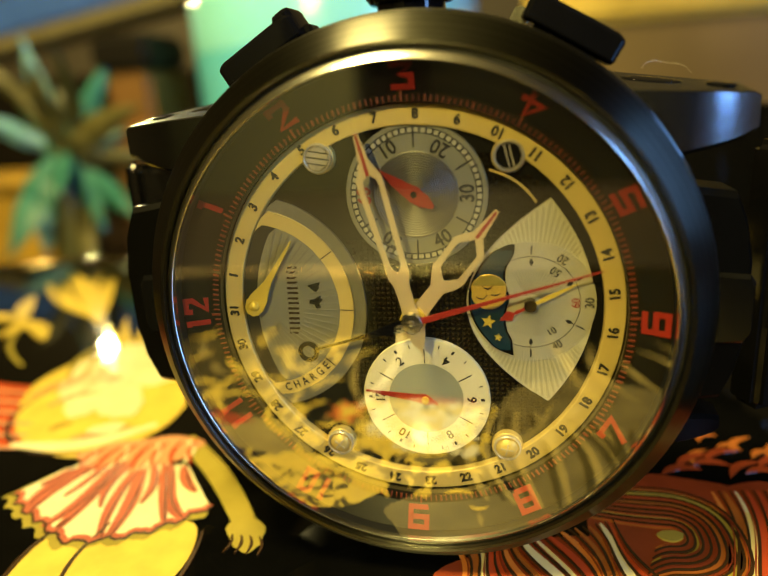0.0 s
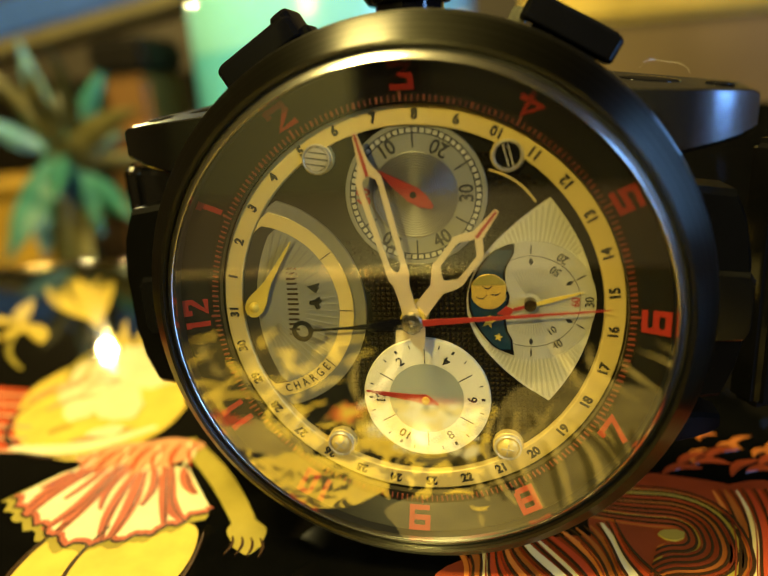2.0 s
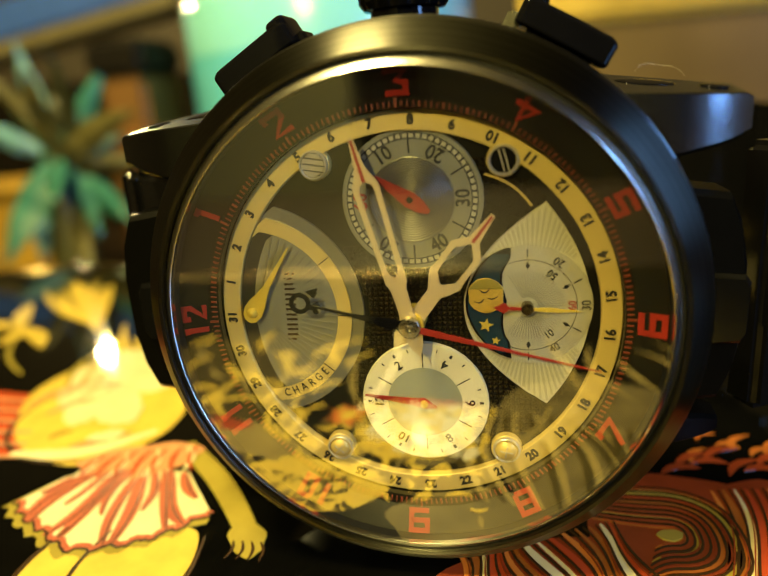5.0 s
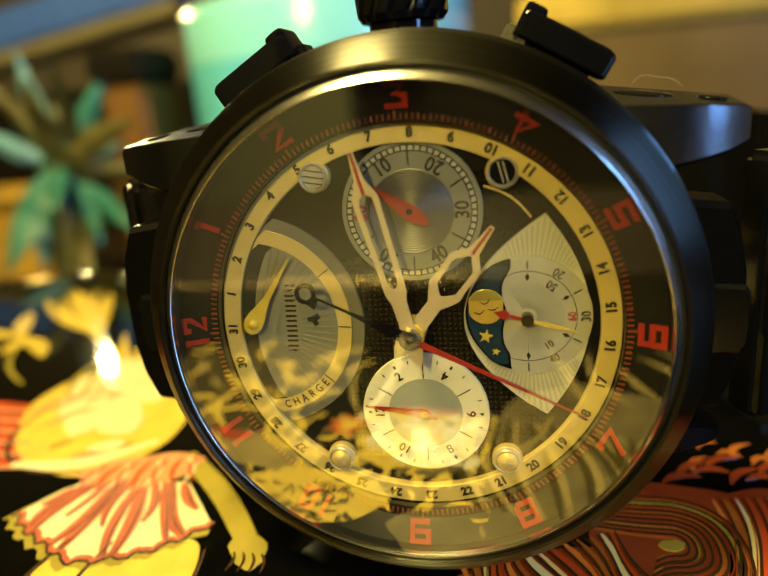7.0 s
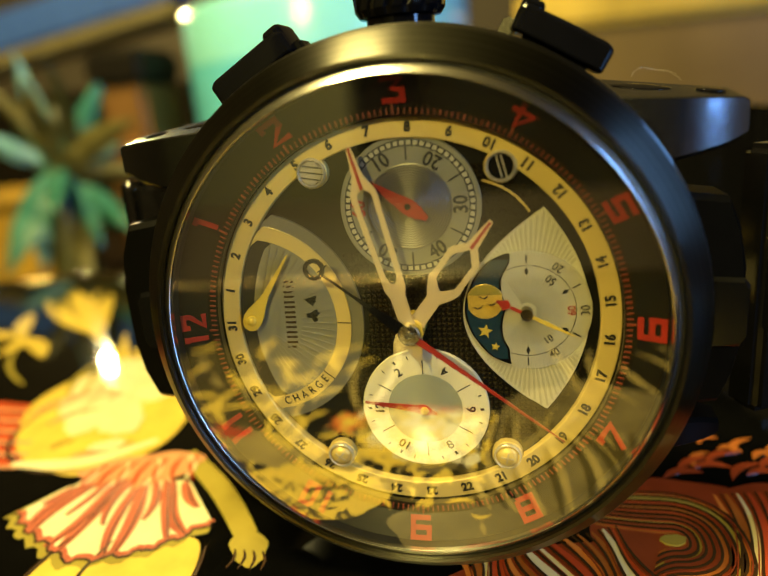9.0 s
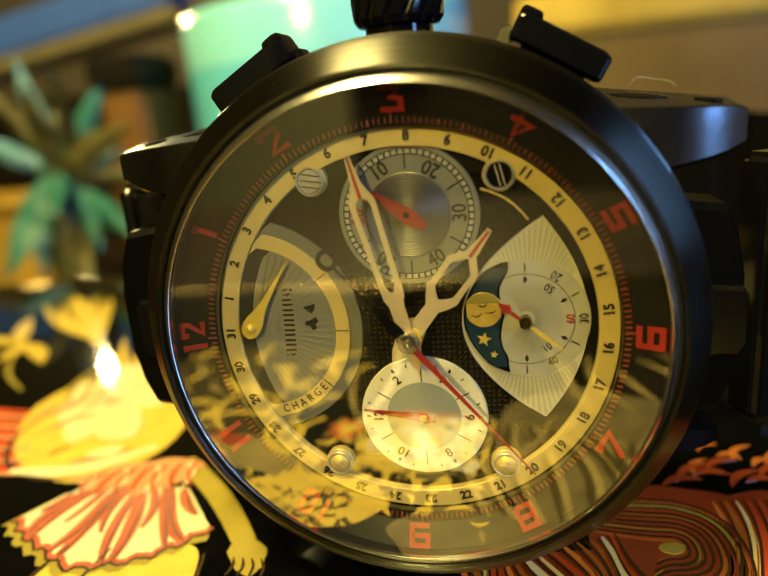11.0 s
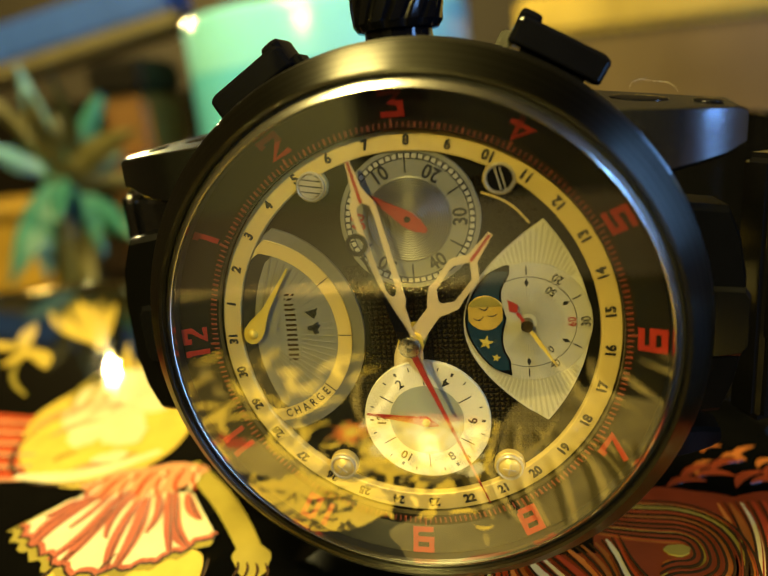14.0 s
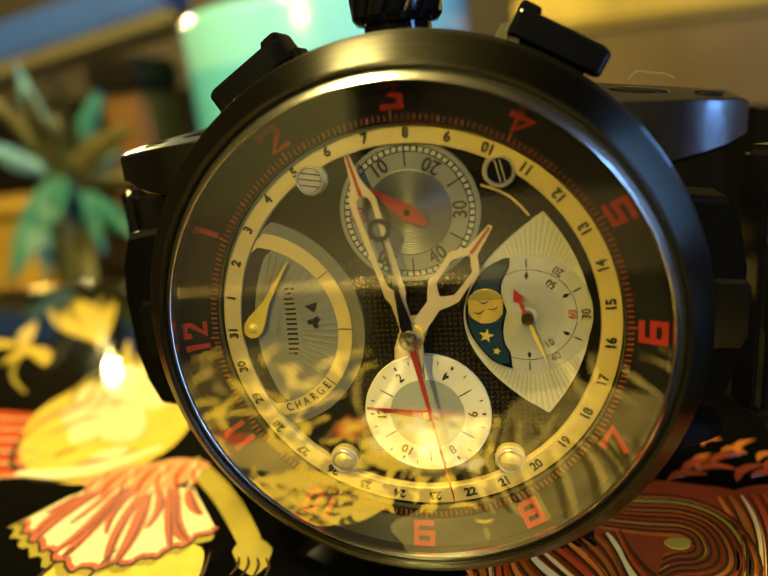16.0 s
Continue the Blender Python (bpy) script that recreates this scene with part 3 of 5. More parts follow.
        leaves.append(ribbon(bend(x, y, x + 1.9 * math.cos(a), y + 1.5 * math.sin(a), 0.3, 6), 0.38, 0.9))
    near_print("leaf_bed", [oval(-15, -16.2, 9.0, 4.6, 0, 40, 0.07, 1)], N_YELLOW, 1, "bed of printed golden leaves")
    near_print("leaf_bed_leaf", leaves, N_SHADE, 2)
    star = [polar((3.0 if k % 2 else 1.5), 22.5 * k, (-13.4, -30.0)) for k in range(16)]
    near_print("orange_blossom", [star], N_ORANGE, 2, "orange printed blossom")
    near_print("blossom_heart", [oval(-13.4, -30, 1.0, 1.2)], N_YELLOW, 3)
    near_print("fern_blade", [ribbon(bend(5.5 + 1.5 * k, -22 - 1.2 * k, 10.5 + 1.6 * k, -29 - (k * 5) % 7, 0.8 * math.sin(k)), 0.8, 0.95) for k in range(5)], N_OCHRE, 3, "ochre printed fern blade", True)
    near_print("yellow_stem", [ribbon(bend(-12.3, -31.0, -12.0, -56.5, 2.0), 0.62, 0.0)], N_CREAM, 5, "yellow printed stem")
    blobs = []
    for k in range(80):
        x, y = rng.uniform(-11, 4), -26.5 + rng.uniform(-6.5, 4.5)
        blobs.append(oval(x, y, rng.uniform(0.5, 1.5), rng.uniform(0.5, 1.6), rng.uniform(0, 90), 14, 0.15, k))
    near_print("foliage_spots", blobs, N_YELLOW, 1, "olive printed foliage")
    near_print("foliage_lights", [oval(rng.uniform(-10, 3.5), -27 + rng.uniform(-6, 5), rng.uniform(0.4, 0.9), rng.uniform(0.4, 1.0), 0, 12, 0.15, k) for k in range(70)], N_CREAM, 2)
    near_print("red_ornament", [ribbon(bend(-8, -34.5, 3, -33.5, 0.5), 1.4, 0.9), ribbon(bend(-31, -29, -25, -27, 1.0), 2.2, 0.9)], P_RED, 2, "red printed ornament")
    near_print("gold_scroll", [ribbon(bend(-37, -44, -26, -38, 1.5), 1.6, 0.8), ribbon(bend(-32, -40, -30, -29, 2.5), 1.2, 0.6), ribbon(bend(-36, -30, -25, -33, -2), 1.0, 0.6), ribbon(bend(-28, -47, -21, -40, 2), 1.6, 0.7), ribbon(bend(-24, -33, -19, -24, 2), 1.0, 0.7)], N_YELLOW, 2, "golden printed scroll")
    waves = []
    for k in range(11):
        waves.append(ribbon(bend(3 + 2.3 * k, -33 + 0.6 * k, 5 + 2.6 * k, -15 + 0.3 * k, 2.2 * math.sin(k * 0.8 + 1)), 0.9, 0.6))
    near_print("olive_waves", waves, N_OCHRE, 1, "olive printed waves")
    near_print("ochre_waves", [Stroke((x + 1.1, y - 0.5) for x, y in w) for w in waves[::2]], N_EARTH, 2)
    near_print("brown_waves", [Stroke((x - 1.0, y - 0.4) for x, y in w) for w in waves], N_SHADE, 2)
    bed, bright = [], []
    for k in range(150):
        x, y = rng.uniform(-23, 5), rng.uniform(-33, -13)
        a = rng.uniform(0, 2 * math.pi)
        leaf = ribbon(bend(x, y, x + rng.uniform(1.2, 3.2) * math.cos(a), y + rng.uniform(1.2, 3.2) * math.sin(a), rng.uniform(-0.5, 0.5), 6), rng.uniform(0.4, 1.0), 0.9)
        (bed if k % 3 == 0 else bright).append(leaf)
    tagged(near_print("olive_foliage", bed, N_OCHRE, 1, "olive printed foliage"), kind="stuff")
    tagged(near_print("golden_foliage", bright, N_YELLOW, 2, "golden printed foliage"), kind="stuff")
    scroll = []
    for k in range(26):
        x, y = rng.uniform(-46, -17), rng.uniform(-55, -22)
        a = rng.uniform(0, 2 * math.pi)
        scroll.append(ribbon(bend(x, y, x + rng.uniform(3, 7) * math.cos(a), y + rng.uniform(3, 8) * math.sin(a), rng.uniform(-1.6, 1.6)), rng.uniform(0.7, 1.7), 0.9))
    near_print("golden_spray", scroll, N_YELLOW, 3, "golden printed spray", True)
    near_print("ochre_spray", [ribbon(bend(-44 + 5.5 * k, -50 + (k * 7) % 11, -40 + 5.5 * k, -44 + (k * 5) % 13, 1.0), 1.0, 0.9) for k in range(6)], N_OCHRE, 4, "ochre printed spray", True)
    near_print("side_spray", [ribbon(bend(12 + 3.2 * k, -54 + (k * 5) % 8, 16 + 3.2 * k, -40 + (k * 7) % 9, 2.5 * math.sin(k)), 1.1, 0.9) for k in range(10)], N_OCHRE, 1, "olive printed spray", True)
    return thing


tin()

# ---- the watch ----
ZC = 22.1
watch = empty("wristwatch", "gunmetal chronograph wristwatch with red numerals, standing on edge", "wristwatch")
watch.location = (0, 0, ZC * MM)
HUB = (0.2, -0.1)


def watch_case():
    # brushed bezel, the black gasket in its groove, the polished chamfer round the crystal and the dark wall under it
    part("bezel", lathe([(19.38, 0.4), (19.38, 2.75), (19.5, 3.0), (19.75, 3.05), (21.2, 1.6), (21.6, 1.0), (21.85, 0.1), (22.0, -0.9), (19.38, -0.9)], 192), BEZEL, watch, "brushed gunmetal bezel")
    part("gasket", lathe([(19.17, 0.3), (19.17, 2.5), (19.37, 2.5), (19.37, 0.3)], 160), GASKET, watch, "thin black gasket")
    part("chamfer_ring", lathe([(18.55, 2.7), (18.55, 3.28), (18.6, 3.33), (18.85, 3.16), (19.12, 2.9), (19.16, 2.82), (19.16, 2.7)], 192), POLISH, watch, "polished chamfered ring")
    part("inner_wall", lathe([(18.55, 1.2), (18.55, 2.69), (19.16, 2.69), (19.16, 1.2)], 160), GASKET, watch, "dark wall under the crystal")
    part("case", lathe([(12, -10.5), (12, -1.2), (19.3, -1.2), (21.2, -1.2), (21.9, -1.7), (22.1, -2.4), (22.1, -7.6), (21.2, -9.4), (19, -10.5)], 160), PITCH, watch, "matt black case")
    back = bmesh.new()
    slab(back, circle(12.1, n=64), -10.9, -10.4)
    part("case_back", back, CASE, watch)
    # four lugs: a broad root on the case that narrows to a squared tip
    for su in (-1, 1):
        for sv in (-1, 1):
            bm = bmesh.new()
            rows = []
            reach = 11.5 if su > 0 else 12.4
            for j in range(25):
                u = 13.2 + reach * j / 24
                tip = 0.2 if j == 24 else 0.0
                rear_top = 17.2 - 0.15 * (u - 13.5) - tip
                front_top = 15.75 - 0.08 * (u - 15.0) - tip
                low = np.interp(u, (13, 17.0, 19.5, 23.2, 24.7), (9.6, 10.5, 11.0, 11.7, 12.3))
                if sv < 0:
                    rear_top, front_top, low = rear_top - 2.2, front_top - 2.0, low - 0.6
                front = (-2.2 if sv > 0 else -4.5) - 0.010 * max(u - 14.0, 0) ** 2 - 0.045 * max(u - 19.2, 0) ** 2
                back = -8.8 if sv > 0 else -9.6
                rows.append([bm.verts.new(uvw(su * u, sv * v, w)) for v, w in ((rear_top, back), (front_top, front - 0.12), (front_top - 0.1, front), (low + 0.3, front), (low, front - 0.4), (low, back))])
            for one, two in zip(rows, rows[1:]):
                for j in range(6):
                    bm.faces.new((one[j], one[(j + 1) % 6], two[(j + 1) % 6], two[j]))
            bm.faces.new(rows[0])
            bm.faces.new(rows[-1][::-1])
            # Light is put into the lug colours: pale upper right, near-black below.
            lug = part("lug", bm, (LUG_LIT if su > 0 else CASE) if sv > 0 else PITCH, watch, "brushed gunmetal lug" if sv > 0 else "lower lug coloured dark for shade")
            if sv > 0:
                for u0, length, width in ((15.4, 4.4, 1.2), (21.4, 2.2, 1.1)):
                    bm = bmesh.new()
                    for v in bmesh.ops.create_uvsphere(bm, u_segments=16, v_segments=8, radius=1)["verts"]:
                        u, deep = u0 + length / 2 + v.co.x * length / 2, 6.4 + v.co.y * width
                        share = (deep - 2.6) / 6.2
                        v.co = Vector((su * u, deep, (15.75 - 0.08 * (u - 15.0)) * (1 - share) + (17.2 - 0.15 * (u - 13.5)) * share + 0.02 + v.co.z * 0.12))
                    part("lug_inlay", bm, BLACK, lug, "glossy black inlay", smooth=True)
    # black end links between the lugs
    for su in (-1, 1):
        bm = bmesh.new()
        slab(bm, [(su * u * (1.0 if su > 0 else 1.07), v) for u, v in ((20.5, 8.6), (23.4, 8.2), (24.3, 6.0), (24.9, 2.8), (24.9, -3.0), (24.3, -6.0), (23.4, -8.2), (20.5, -8.6))], -8.0, -3.2, 0.5)
        part("end_link", bm, PITCH, watch, "black end link")
        bm = bmesh.new()
        slab(bm, [(su * u, v) for u, v in ((21.6, 2.4), (24.6, 2.2), (25.0, 1.6), (25.0, -2.6), (24.5, -3.2), (21.6, -3.4))], -5.5, -2.4, 0.35)
        # The left block is coloured black to hold its shade.
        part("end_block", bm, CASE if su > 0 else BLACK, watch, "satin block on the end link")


def pusher(angle):
    """A chronograph pusher: a rounded black cap on a short neck and a bright stem."""
    m = Matrix.Translation(Vector((0, 5.6, 0))) @ Matrix.Rotation(radians(angle), 4, "Y")
    side = 1 if angle > 0 else -1
    bm = bmesh.new()
    box(bm, (-2.6, -1.6, 21.6), (2.6, 1.6, 23.0), m)
    neck = part("pusher", bm, BLACK, watch, "black pusher with rounded cap")

    def rounded(half_x, half_y, levels, shift=0.0):
        bm = bmesh.new()
        outline = []
        for cx, cy, a0 in ((half_x - 0.5, half_y - 0.5, 0), (half_x - 0.5, 0.5 - half_y, 90), (0.5 - half_x, 0.5 - half_y, 180), (0.5 - half_x, half_y - 0.5, 270)):
            outline += [polar(0.5, a0 + 90 * k / 5, (cx, cy)) for k in range(6)]
        rings = [[bm.verts.new(m @ Vector((x * k + shift, y * k, z - 0.035 * x * x))) for x, y in outline] for k, z in levels]
        n = len(outline)
        for low, high in zip(rings, rings[1:]):
            for k in range(n):
                bm.faces.new((low[k], low[(k + 1) % n], high[(k + 1) % n], high[k]))
        bm.faces.new(rings[-1])
        bm.faces.new(rings[0][::-1])
        return bm

    part("cap", rounded(3.7, 2.3, ((0.86, 22.7), (0.98, 22.8), (1.0, 22.95), (1.0, 24.35), (0.985, 24.5), (0.95, 24.62), (0.90, 24.68))), BLACK, neck)
    # the raised block at the end nearest the crown, and the bright stem
    part("cap_block", rounded(0.85, 2.0, ((0.9, 22.3), (1.0, 22.5), (1.0, 24.5), (0.9, 24.75), (0.75, 24.85)), -side * 2.9), BLACK, neck)
    bm = bmesh.new()
    box(bm, (-4.4 if side > 0 else 3.3, -1.2, 21.6), (-3.3 if side > 0 else 4.4, 1.2, 23.0), m)
    bmesh.ops.bevel(bm, geom=bm.edges[:], offset=0.2, segments=2, affect="EDGES")
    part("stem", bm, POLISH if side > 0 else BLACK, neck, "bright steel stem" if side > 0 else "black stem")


def crown():
    bm = bmesh.new()
    rings = []
    for r, z, twist in ((2.6, 21.8, 0), (2.6, 22.7, 0), (3.1, 22.8, 0), (3.45, 23.3, 0), (3.55, 24.5, 10), (3.6, 26.0, 22), (3.5, 27.6, 34), (3.0, 28.2, 38), (2.0, 28.5, 40)):
        row = []
        for k in range(120):
            a = 2 * math.pi * k / 120
            depth = 0.28 * max(0, math.cos(15 * a)) if 23 < z < 28 else 0
            b = a + radians(twist)
            row.append(bm.verts.new(((r - depth) * math.cos(b), 5.6 + (r - depth) * math.sin(b), z)))
        rings.append(row)
    for low, high in zip(rings, rings[1:]):
        for k in range(120):
            bm.faces.new((low[k], low[(k + 1) % 120], high[(k + 1) % 120], high[k]))
    bm.faces.new(rings[-1])
    bm.faces.new(rings[0][::-1])
    part("crown", bm, BLACK, watch, "black crown with slanting flutes")


def bracelet():
    """Black links in a loop that runs back from both ends of the case."""
    n = 21

    def along(a):
        """A loop with a flat front and rounded corners."""
        c, d = math.cos(a), math.sin(a)
        wide = 40.0 if c > 0 else 33.0
        return wide * math.copysign(abs(c) ** 0.55, c), 35.0 + 28.0 * math.copysign(abs(d) ** 0.55, d)

    for k in range(n):
        a = radians(-52 + 284 * k / (n - 1))
        cx, cy = along(a)
        ahead, behind = along(a + 0.03), along(a - 0.03)
        tangent = math.atan2(ahead[1] - behind[1], ahead[0] - behind[0])
        m = Matrix.Translation((cx, cy, 0)) @ Matrix.Rotation(tangent, 4, "Z")
        bm = bmesh.new()
        box(bm, (-4.6, -1.8, -11.2), (4.6, 1.8, 11.2), m)
        bmesh.ops.bevel(bm, geom=bm.edges[:], offset=0.7, segments=3, affect="EDGES")
        link = part("bracelet_link", bm, BLACK, watch, "glossy black bracelet link")
        bm = bmesh.new()
        box(bm, (-4.0, -2.2, -4.2), (4.0, 2.2, 4.2), m)
        bmesh.ops.bevel(bm, geom=bm.edges[:], offset=0.6, segments=2, affect="EDGES")
        part("centre_piece", bm, BLACK, link)


# the strokes of the angular hour numerals, in a box one wide and one and a half high
ANGULAR = {
    "0": [[(-0.4, 0.7), (0.4, 0.7), (0.4, -0.65), (-0.4, -0.65), (-0.4, 0.7)]],
    "1": [[(-0.28, 0.62), (0.0, 0.62), (0.0, -0.75)]],
    "2": [[(-0.45, 0.3), (-0.45, 0.68), (0.4, 0.68), (0.4, 0.25), (-0.42, -0.62), (0.52, -0.62)]],
    "3": [[(-0.5, 0.68), (0.45, 0.68), (0.0, 0.12), (0.42, 0.02), (0.42, -0.62), (-0.5, -0.62)]],
    "4": [[(0.16, -0.75), (0.16, 0.72), (-0.45, -0.22), (0.55, -0.22)]],
    "5": [[(0.55, 0.68), (-0.4, 0.68), (-0.4, 0.08), (0.42, 0.12), (0.42, -0.62), (-0.52, -0.55)]],
    "6": [[(0.5, 0.68), (-0.42, 0.68), (-0.42, -0.62), (0.42, -0.62), (0.42, 0.05), (-0.42, 0.05)]],
    "7": [[(-0.5, 0.35), (-0.5, 0.68), (0.45, 0.68), (-0.12, -0.75)]],
    "8": [[(-0.4, 0.68), (0.4, 0.68), (0.4, -0.62), (-0.4, -0.62), (-0.4, 0.68)], [(-0.4, 0.03), (0.4, 0.03)]],
    "9": [[(-0.5, -0.62), (0.42, -0.62), (0.42, 0.68), (-0.42, 0.68), (-0.42, 0.02), (0.42, 0.02)]],
}


def stroke(bm, points, width, w0, w1):
    """A mitred line of even width along (u, v) points."""
    left, right, n = [], [], len(points)
    for k, (x, y) in enumerate(points):
        near = [(points[i], points[i + 1]) for i in (k - 1, k) if 0 <= i < n - 1]
        normals = []
        for p, q in near:
            far = math.hypot(q[0] - p[0], q[1] - p[1])
            normals.append((-(q[1] - p[1]) / far, (q[0] - p[0]) / far))
        nx, ny = sum(c[0] for c in normals) / len(normals), sum(c[1] for c in normals) / len(normals)
        size = max(nx * nx + ny * ny, 0.35)
        left.append((x + nx / size * width / 2, y + ny / size * width / 2))
        right.append((x - nx / size * width / 2, y - ny / size * width / 2))
    return strip(bm, left, right, w0, w1)


def dial():
    base = bmesh.new()
    slab(base, circle(18.5, n=96), -1.2, -0.75)
    part("dial_base", base, DARKDIAL, watch, "dark dial plate")
    # hobnail field of small pyramids
    verts, faces, p = [], [], 0.42
    for i in range(-26, 33):
        for j in range(-28, 29):
            u, v = i * p, j * p
            if math.hypot(u, v) > 13.4 or u < -5.6 or math.hypot(u + 12.9, v - 0.3) < 9.2:
                continue
            if u < -1.5 and v > 5.5:
                continue
            b = len(verts)
            h = p * 0.46
            verts += [uvw(u - h, v - h, -0.74) * MM, uvw(u + h, v - h, -0.74) * MM, uvw(u + h, v + h, -0.74) * MM, uvw(u - h, v + h, -0.74) * MM, uvw(u, v, -0.60) * MM]
            faces += [(b, b + 1, b + 4), (b + 1, b + 2, b + 4), (b + 2, b + 3, b + 4), (b + 3, b, b + 4)]
    mesh = bpy.data.meshes.new("hobnail_field")
    mesh.from_pydata([tuple(v) for v in verts], [], faces)
    mesh.materials.append(WEAVE)
    field = new("hobnail_field", mesh)
    field.parent = watch
    tagged(field, "dark hobnail pattern of the dial", kind="stuff")

    # outer numeral ring, minute track, date ring
    part("hour_ring", lathe([(15.75, 0.2), (15.75, 0.75), (16.55, 0.95), (18.5, 1.9), (18.54, 1.9), (18.54, 0.2)], 160), RING, watch, "dark olive ring under the red numerals")
    bm = bmesh.new()
    for k in range(240):
        long = 16.55 if k % 20 == 0 else 16.3
        bar(bm, 15.85, long, k * 1.5, 0.15 if k % 4 == 0 else 0.09, 0.9, 1.04)
    tagged(part("minute_track", bm, TICK, watch, "rust red minute track"), kind="stuff")
    ring = part("date_ring", lathe([(14.2, -0.7), (14.2, -0.06), (14.27, 0.0), (15.63, 0.0), (15.7, -0.06), (15.7, -0.7)], 160), GOLD, watch, "champagne gold date ring")
    for n in range(1, 32):
        a = (n - 8) * 360 / 31 + 3.05
        u, v = polar(14.95, a)
        lettering(str(n), 1.02, INK, ring, u, v, 0.02, dial_turn(a), "date_numeral", 0.95, bold=0.05)
    slope = math.atan2(0.95, 1.95)
    for h in range(1, 13):
        a = (h - 3) * 30 + 0.6
        u, v = polar(17.52, a)
        turn = dial_turn(a)
        outward = 1 if abs(turn - a) < 1 else -1
        bm = bmesh.new()
        digits = str(h)
        wide = 1.6 if len(digits) == 1 else 1.1
        for k, digit in enumerate(digits):
            mid = (k - (len(digits) - 1) / 2) * 1.5
            for line in ANGULAR[digit]:
                stroke(bm, [(mid + x * wide, y * 1.24) for x, y in line], 0.42, 0.0, 0.035)
        ob = part("hour_numeral", bm, RED, watch, "red lacquered angular hour numeral")
        ob.matrix_basis = Matrix.Translation(uvw(u, v, 1.50) * MM) @ Matrix.Rotation(radians(turn), 4, "Y") @ Matrix.Rotation(slope * outward, 4, "X")
    wire = bend(5.9, 10.75, 9.25, 8.3, 0.4, 12)
    bm = bmesh.new()
    strip(bm, [(u - 0.05, v - 0.06) for u, v in wire], [(u + 0.05, v + 0.06) for u, v in wire], -0.7, -0.45)
    part("gold_wire", bm, GOLD, watch, "thin gold edge line")
    # slotted screws in gold lobes of the date ring
    for u, v, turn, mat in ((-6.7, 12.1, 80, SCREW), (7.3, 11.75, 62, BLACK), (7.08, -11.45, 10, GOLD), (-6.85, -11.75, 40, GOLD)):
        bm = bmesh.new()
        slab(bm, circle(1.22, (u, v), 40), -0.7, -0.02, 0.06)
        part("screw_lobe", bm, GOLD, ring)
        c, s = math.cos(radians(turn)), math.sin(radians(turn))
        if v < 0:
            # a domed head with a cross cut
            head = lathe([(0.0001, 0.50), (0.3, 0.47), (0.6, 0.38), (0.82, 0.2), (0.88, -0.2)], 36, False, (u, v))
        elif mat is BLACK:
            head = slab(bmesh.new(), circle(0.86, (u, v), 36), -0.3, 0.2, 0.08)
        else:
            head = bmesh.new()
            for near, far in ((-0.86, -0.5), (-0.40, -0.05), (0.05, 0.40), (0.5, 0.86)):
                pts = []
                for x in (near, far):
                    y = math.sqrt(max(0.9 ** 2 - x * x, 0.01))
                    pts += [(x, -y), (x, y)] if x == near else [(x, y), (x, -y)]
                slab(head, [(u + x * c - y * s, v + x * s + y * c) for x, y in pts], -0.3, 0.26, 0.05)
        screw = part("screw", head, mat, watch, "domed dial screw" if v < 0 else "slotted dial screw", smooth=v < 0)
        bm = bmesh.new()
        slab(bm, circle(0.9, (u, v), 32), -0.3, 0.1)
        part("slot_floor", bm, DARKDIAL if v > 0 else GOLD, screw)
        part("screw_rim", lathe([(0.93, 0.0), (0.93, 0.22), (1.0, 0.28), (1.1, 0.22), (1.12, 0.0)], 40, True, (u, v)), SCREW, screw)
        if mat is BLACK:
            for shift in (-0.12, 0.22):
                bm = bmesh.new()
                bar(bm, -0.8, 0.8, -14, 0.10, 0.18, 0.24, (u + shift, v))
                part("slot", bm, SCREW, screw, "bright edge of the screw slot")
        elif v < 0:
            for a in (turn, turn + 90):
                bm = bmesh.new()
                bar(bm, -0.5, 0.5, a, 0.10, 0.40, 0.52, (u, v))
                part("cross_cut", bm, SCREW, screw)


def seconds_register():
    """Upper register: a grooved disc, a numeral ring and a track of squares."""
    c = (0.52, 9.12)
    bm = bmesh.new()
    slab(bm, circle(5.32, c, 72), -0.7, -0.25, 0.06)
    plate = part("upper_register", bm, SILVER, watch, "silvered upper register")
    prof = [(0.0001, -0.1)]
    for k in range(15):
        r = 0.5 + k * 0.18
        prof += [(r, -0.20), (r + 0.09, -0.155)]
    prof += [(3.22, -0.20), (3.22, -0.26)]
    part("grooved_disc", lathe(prof, 72, False, c), GROOVED, plate, "finely grooved grey disc")
    part("track_band", lathe([(4.46, -0.26), (4.46, -0.238), (4.96, -0.238), (4.96, -0.26)], 72, True, c), INK, plate, "black band of the ladder track")
    bm = bmesh.new()
    for k in range(60):
        bar(bm, 4.55, 4.87, k * 6 + 3, 0.34, -0.26, -0.228, c)
    tagged(part("square_track", bm, PALE_SILVER, plate), kind="stuff")
    for k in range(6):
        bm = bmesh.new()
        a = 270 + 30 + 60 * k
        bar(bm, 3.45, 4.46, a, 0.13, -0.26, -0.23, c)
        part("register_tick", bm, INK, plate)
        a = 270 + 60 * k
        u, v = polar(3.85, a, c)
        lettering(("60", "10", "20", "30", "40", "50")[k], 1.5, RED if k == 0 else INK, plate, u, v, -0.23, dial_turn(a), "register_numeral", 0.9, bold=0.03)


